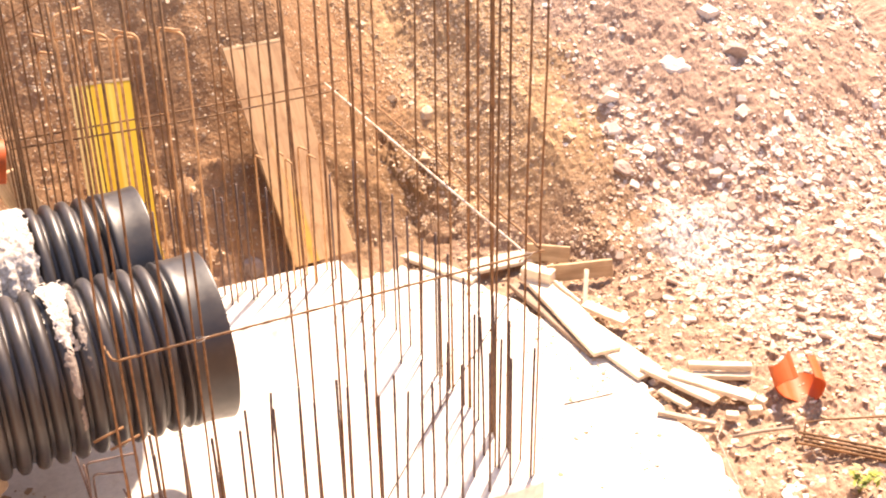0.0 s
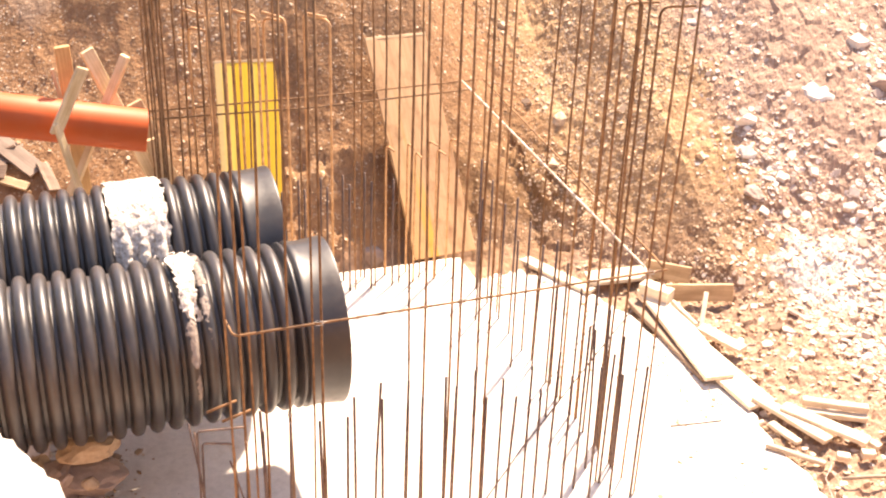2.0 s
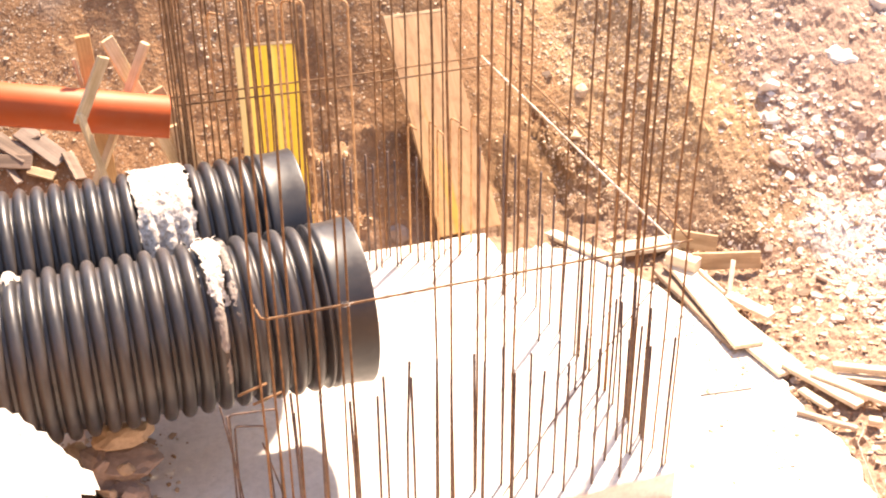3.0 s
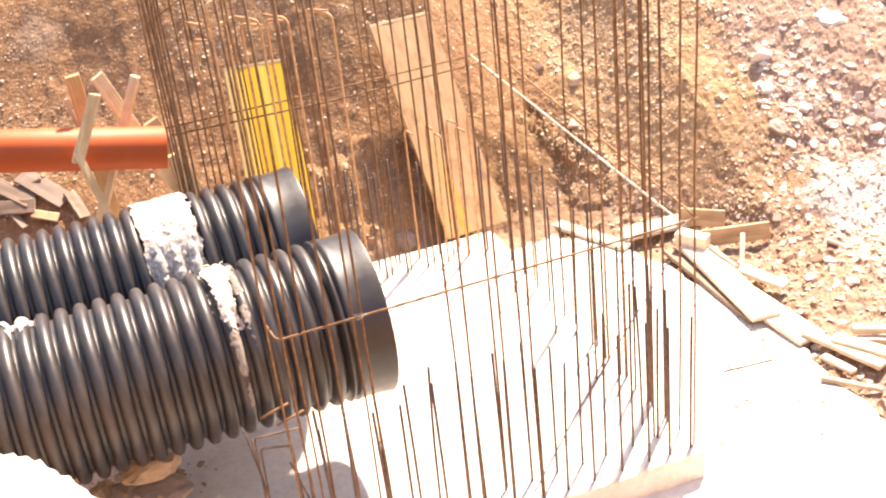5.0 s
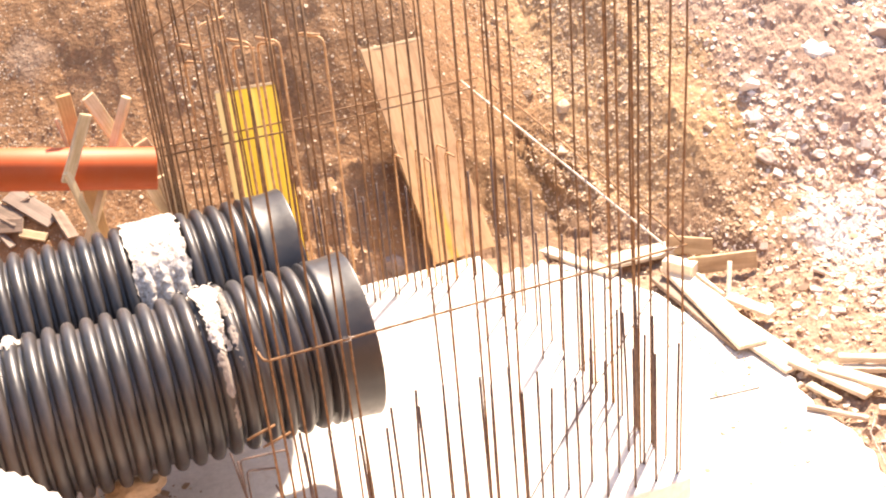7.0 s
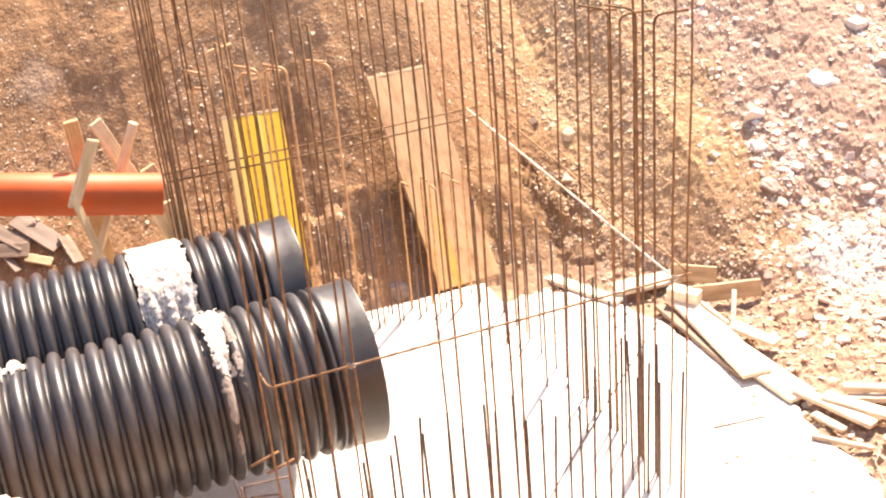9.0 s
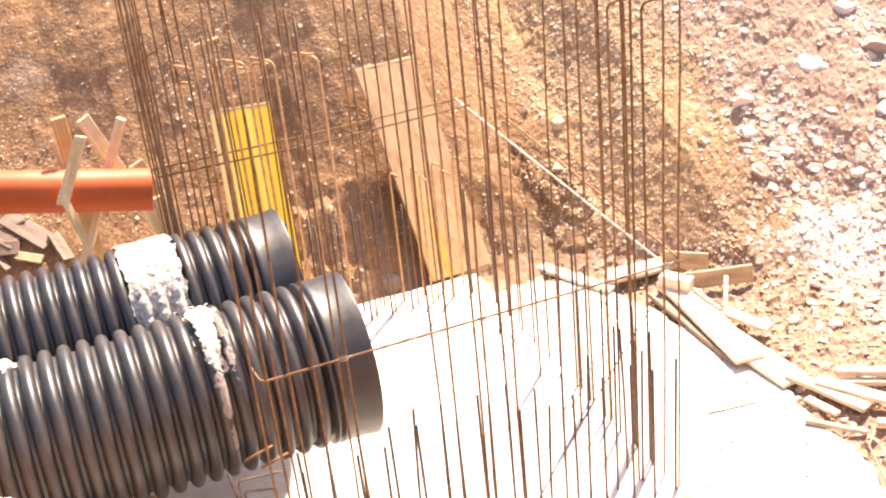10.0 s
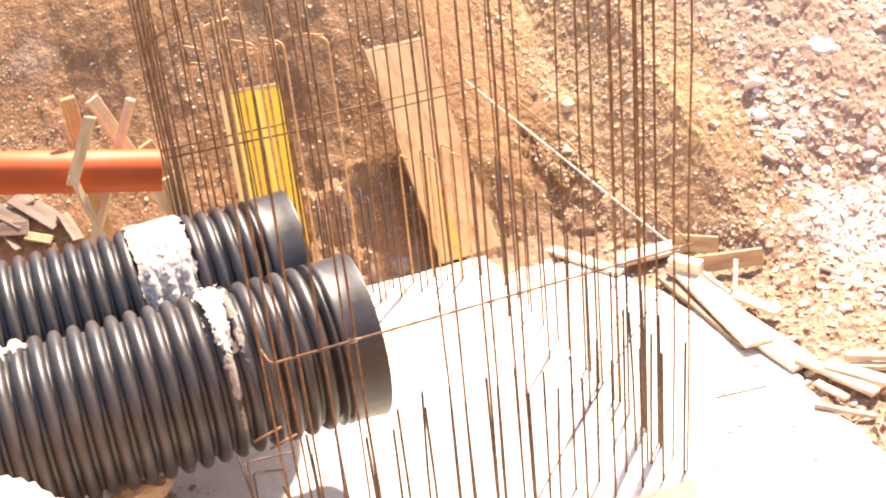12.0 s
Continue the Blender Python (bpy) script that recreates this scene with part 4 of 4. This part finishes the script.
thing("thin_bar", "thin dark steel bar lying on the concrete", "rebar", me=rod("thin_bar", [(0.61, 0.66, LOW + 0.006), (0.92, 0.62, LOW + 0.006)], 0.0045, WIRE))

# spacer bars bent to a peak at the back corner
part("spacer_bar", rod("spacer_bar", [(-1.95, 2.60, 1.90), (-1.55, 2.60, 2.10), (-1.45, 2.60, 2.02)], 0.005), cage)
# stirrups and tie wires in the front wall
for x0, x1, z, y in ((-2.08, -1.95, 0.93, 0.02), (-2.02, -1.89, 0.87, 0.02)):
    part("stirrup", rod("stirrup", [(x0, y, z), (x1, y + 0.02, z + 0.02)], 0.006), cage)
for path, mat in (([(-2.115, 0.2, -0.01), (-2.105, 0.2, 0.71), (-1.891, 0.2, 0.69), (-1.905, 0.2, -0.01)], DARKRUST), ([(-2.10, 0.22, -0.01), (-2.086, 0.2, 0.643), (-1.949, 0.2, 0.61), (-1.93, 0.24, -0.01)], DARKRUST)):
    a, b, c, d = map(Vector, path)
    part("stirrup", rod("stirrup", bend(a, b, b.lerp(c, 0.5), 0.02, 3) + bend(b.lerp(c, 0.5), c, d, 0.02, 3)[1:], 0.005, mat), cage)
for a, b in (((-2.14, 0.2, 0.76), (-2.06, 0.24, -0.01)), ((-2.12, 0.17, 0.73), (-2.09, 0.2, -0.01)), ((-1.975, 0.16, 0.55), (-1.86, 0.2, -0.01))):
    part("slanting_bar", rod("slanting_bar", [a, Vector(a).lerp(Vector(b), 0.5) + Vector((0.006, 0, 0)), b], 0.0045, DARKRUST), cage)
part("tie_wire", rod("tie_wire", [(-0.085, 0.06, 1.066), (-0.26, 0.055, 0.848), (-0.604, 0.06, 0.376), (-0.846, 0.06, 0.0)], 0.0034, DARKRUST), cage, "thin slanting rusty wire")
part("tie_wire", rod("tie_wire", [(-0.22, 0.15, 0.98), (-0.40, 0.14, 0.74), (-0.48, 0.14, 0.66)], 0.0022, WIRE), cage, "thin slack steel wire")
for x, z, y in ((-1.735, 0.86, -0.01), (-1.60, 1.30, -0.018), (-0.97, 1.30, -0.018), (-0.35, 1.30, -0.018), (-0.06, 1.30, -0.02), (0.01, 0.88, -0.01)):
    loop = [(x + 0.018 * math.cos(a), y + 0.014 * math.sin(a), z + 0.006 * a * 0.4 - 0.01) for a in np.linspace(0, 11, 16)] + [(x + 0.03, y - 0.03, z + 0.025)]
    part("tie_wire", rod("tie_wire", loop, 0.0016, WIRE, 5), cage, "twisted steel tie wire")

# supports under the front pipe
for x, y, z, dims, mat, label in ((-2.56, 0.78, 0.30, (0.27, 0.20, 0.10), BROWNROCK, "yellow-brown stone packed under the black pipe"), (-2.56, 0.74, 0.15, (0.32, 0.24, 0.14), PINKROCK, "greyish stone packed under the black pipe"), (-2.70, 0.78, 0.12, (0.22, 0.22, 0.26), PINKROCK, "greyish stone packed under the black pipe"),
                               (-2.66, 0.66, -0.01, (0.34, 0.30, 0.22), PINKROCK, "greyish stone lying under the black pipe"), (-2.84, 0.80, 0.13, (0.28, 0.26, 0.30), BROWNROCK, "brown stone packed under the black pipe"), (-2.82, 0.62, -0.02, (0.26, 0.22, 0.20), BROWNROCK, "brown stone lying under the black pipe"), (-2.52, 0.60, -0.04, (0.20, 0.16, 0.13), PINKROCK, "greyish stone lying under the black pipe")):
    thing("bedding_stone", label, "stone", pose(x, y, z, 15 * y, 0, 70 * x), boulder(dims, mat, int(-90 * x + 40 * y)), "stones under the pipe")


pile_rnd = random.Random(17)
for k in range(16):
    size = pile_rnd.uniform(0.07, 0.15)
    x, y = pile_rnd.uniform(-2.86, -2.50), pile_rnd.uniform(0.50, 0.68)
    thing("bedding_stone", "small greyish stone in the pile under the pipe", "stone", pose(x, y, size * 0.3 + pile_rnd.uniform(0.0, 0.16) * (y - 0.42) * 5, 20, 30 * pile_rnd.random(), 90 * k),
          boulder((size, size * 0.8, size * 0.7), pile_rnd.choice((PINKROCK, BROWNROCK, PINKROCK)), 300 + k), "stones under the pipe")


# ---- pale crust added for sun glare on the near shoulder of the pit ----
def spill():
    verts, faces = [], []
    nx, ny = 46, 70
    for j in range(ny + 1):
        for i in range(nx + 1):
            x, y = -3.75 + 1.25 * i / nx, -2.6 + 2.05 * j / ny
            edge = min(i, nx - i, j, ny - j)
            z = ground_height(x, y) + (0.035 + 0.015 * lump(x, y, 0, 9, 3) if edge > 1 else -0.05)
            verts.append((x, y, z))
    for j in range(ny):
        for i in range(nx):
            b = j * (nx + 1) + i
            x, y, _ = verts[b]
            reach = math.hypot((x + 3.0) / 0.62, (y + 1.45) / 0.95)
            if reach < 0.975 + 0.08 * lump(x, y, 0, 2.5, 6) + 0.06 * lump(x, y, 0, 9, 2):
                faces.append((b, b + 1, b + nx + 2, b + nx + 1))
    return thing("concrete_spill", "pale crust added for the glare of the sunlit pit shoulder", "concrete spill", me=mesh_of("concrete_spill", verts, faces, MORTAR, True))


spill()


# ---- stones ----
def ground_stones(count, x0, x1, y0, y1, sizes, seed, keep, sunk=0.0):
    """Places for stones: x, y, z, size and the slope under them."""
    rng = np.random.default_rng(seed)
    got = np.zeros((0, 2))
    while len(got) < count:
        p = np.stack([rng.uniform(x0, x1, 6000), rng.uniform(y0, y1, 6000)], -1)
        got = np.concatenate([got, p[keep(p[:, 0], p[:, 1]) > rng.random(6000)]])
    x, y = got[:count].T
    size = np.clip(rng.lognormal(math.log(sizes[0]), 0.55, count), sizes[1], sizes[2])
    z = ground_height(x, y)
    sx, sy = (ground_height(x + 0.05, y) - z) / 0.05, (ground_height(x, y + 0.05) - z) / 0.05
    return np.stack([x, y, z + size * (0.04 - sunk), size, np.clip(sx, -1.3, 1.3), np.clip(sy, -1.3, 1.3)], -1).tolist()


def off_floor(x, y):
    return np.where((x > 1.15) | (y > 2.85) | ((x > 0.95) & (y > 2.4)), 1.0, 0.0)


def pale_zone(x, y):
    return off_floor(x, y) * shale(x, y) * (0.12 + 0.88 * smooth_step(-0.32, 0.12, lump(x, y, 0, 1.7, 12))) * (1 - 0.7 * smooth_step(2.75, 3.15, y))


def sandy_zone(x, y):
    return off_floor(x, y) * smooth_step(0.65, 1.15, x + 0.3 * lump(x, y, 0, 2, 4)) * (1 - 0.8 * shale(x, y)) * (0.12 + 0.88 * smooth_step(-0.2, 0.25, lump(x, y, 0, 2.6, 17)))


def earth_zone(x, y):
    return off_floor(x, y) * (0.25 + 0.75 * smooth_step(-0.1, 0.35, lump(x, y, 0, 2.2, 19)))


def ground_crumbs(count):
    """Crumbs on the blinding concrete, thicker towards its ragged edge."""
    rng = np.random.default_rng(31)
    out = []
    while len(out) < count:
        x, y = rng.uniform(0.08, 1.15), rng.uniform(-0.9, 2.65)
        if rng.random() < (x / 1.15) ** 3 + 0.6 * max(0, y / 2.65) ** 4 and lump(x, y, 0, 4, 2) > -0.1:
            size = float(np.clip(rng.lognormal(math.log(0.011), 0.5), 0.005, 0.035))
            out.append((x, y, LOW + size * 0.1, size, 0, 0))
    return out


tagged(new("rubble", scatter("rubble", ground_stones(6500, 1.1, 4.6, -1.3, 4.6, (0.037, 0.016, 0.11), 21, pale_zone, 0.07), ROCK, 1, 0.75, SLABS, 0.22)), "broken pale grey-brown rubble stones", "rubble", kind="stuff")
tagged(new("small_rubble", scatter("small_rubble", ground_stones(11000, 1.1, 4.6, -1.3, 4.6, (0.020, 0.008, 0.05), 27, pale_zone, 0.05), ROCK, 8, 0.8, SLABS, 0.32)), "small pale chips between the rubble stones", "rubble", kind="stuff")
tagged(new("gravel", scatter("gravel", ground_stones(24000, -3.6, 1.6, 2.6, 5.0, (0.0095, 0.005, 0.035), 22, earth_zone, 0.05), BROWNROCK, 2, 0.6)), "brown gravel in the excavated earth face", "gravel", kind="stuff")
tagged(new("tan_gravel", scatter("tan_gravel", ground_stones(13000, 0.4, 2.4, 1.9, 4.7, (0.014, 0.006, 0.045), 26, sandy_zone, 0.08), TANROCK, 7, 0.8, SLABS, 0.35)), "yellowish angular gravel in the slope", "gravel", kind="stuff")
tagged(new("grit", scatter("grit", ground_stones(4200, 0.95, 2.6, -1.3, 2.3, (0.016, 0.007, 0.04), 23, off_floor), TANROCK, 3)), "small tan stones scattered on the ground", "gravel", kind="stuff")
tagged(new("chips", scatter("chips", ground_stones(1600, 1.0, 3.4, -1.3, 2.2, (0.034, 0.010, 0.12), 24, off_floor, 0.05), ROCK, 6, 0.8, SLABS)), "flat pale stone chips strewn over the pit floor", "rubble", kind="stuff")
dirt_rng = np.random.default_rng(41)
dirt = [(-2.62 + dirt_rng.normal(0, 0.16), 0.95 + dirt_rng.normal(0, 0.30), float(size) * 0.1, float(size), 0, 0) for size in np.clip(dirt_rng.lognormal(math.log(0.02), 0.6, 420), 0.006, 0.09)]
tagged(new("dirt", scatter("dirt", dirt, BROWNROCK, 9)), "crumbled earth and stones under the black pipe", "dirt", kind="stuff")
tagged(new("crumbs", scatter("crumbs", ground_crumbs(1100), BROWNROCK, 4)), "earth crumbs and pebbles scattered on the concrete", "crumbs", kind="stuff")
rock_rnd = random.Random(8)
for x, y, size in ((2.20, 2.60, 0.15), (3.9, 3.6, 0.26), (3.35, 3.05, 0.20), (2.35, 2.35, 0.12), (3.1, 2.25, 0.16), (2.7, 2.0, 0.12), (2.1, 1.3, 0.13), (2.6, 1.1, 0.16), (3.0, 0.9, 0.2), (0.95, 3.7, 0.09), (1.55, 3.3, 0.11), (1.9, 2.7, 0.10), (0.96, 4.27, 0.10), (3.5, 2.6, 0.14), (2.31, 2.81, 0.20), (1.75, 1.35, 0.10), (1.0, 3.25, 0.12)):
    pts, fcs = SLABS[rock_rnd.randrange(len(SLABS))]
    me = mesh_of("stone", (pts * (size, size, size * 1.4)).tolist(), fcs.tolist(), PALEROCK if x > 1.95 else TANROCK)
    thing("stone", "pale angular stone lying in the rubble slope" if x > 1.95 else "tan stone stuck in the earth face", "stone", pose(x, y, ground_height(x, y) - size * 0.02, rock_rnd.uniform(20, 45), rock_rnd.uniform(-10, 10), rock_rnd.uniform(-40, 40)), me, "larger stones on the slope")
for x, y, dims, mat, label in ((2.857, 2.805, (0.28, 0.22, 0.24), PALEROCK, "large rounded whitish boulder stuck in the bank"), (2.147, 2.347, (0.20, 0.17, 0.13), PINKROCK, "rounded pinkish boulder half buried in rubble"), (1.16, 3.55, (0.15, 0.12, 0.12), TANROCK, "rounded tan boulder stuck in the gravel slope"),
                               (3.35, 2.75, (0.26, 0.22, 0.16), PINKROCK, "pinkish block of rock in the rubble slope"), (-0.52, 2.84, (0.20, 0.15, 0.12), PINKROCK, "grey-pink rock at the foot of the earth face")):
    thing("boulder", label, "boulder", pose(x, y, ground_height(x, y) - dims[2] * 0.46, 34, 0, 40 * x), boulder(dims, mat, int(100 * x)))


# ---- small plant ----
def plant(x, y):
    z = ground_height(x, y)
    p = thing("weed", "small yellow-green weed growing by the steel bundle", "plant", pose(x, y, z))
    rnd = random.Random(4)
    verts, faces = [], []
    for k in range(6):
        a, l = rnd.uniform(0, 6.3), rnd.uniform(0.08, 0.2)
        tip = Vector((math.cos(a) * l * 0.6, math.sin(a) * l * 0.6, l))
        part("stem", rod("stem", [(0, 0, -0.01), tip * 0.5 + Vector((0, 0, 0.02)), tip], 0.002, LEAF, 5), p)
        for q in range(7):
            c = tip * rnd.uniform(0.5, 1.05) + Vector((rnd.uniform(-1, 1), rnd.uniform(-1, 1), rnd.uniform(-0.5, 1))) * 0.025
            u = Vector((rnd.uniform(-1, 1), rnd.uniform(-1, 1), rnd.uniform(-0.3, 0.5))).normalized()
            w = u.cross(Vector((0, 0, 1))).normalized()
            s = rnd.uniform(0.018, 0.032)
            b = len(verts)
            verts += [c - u * s, c + w * s * 0.45 + Vector((0, 0, 0.004)), c + u * s, c - w * s * 0.45 + Vector((0, 0, 0.004))]
            faces += [(b, b + 1, b + 2), (b, b + 2, b + 3)]
    part("leaves", mesh_of("leaves", verts, faces, LEAF), p, "small yellow-green leaves")


plant(1.52, -0.74)
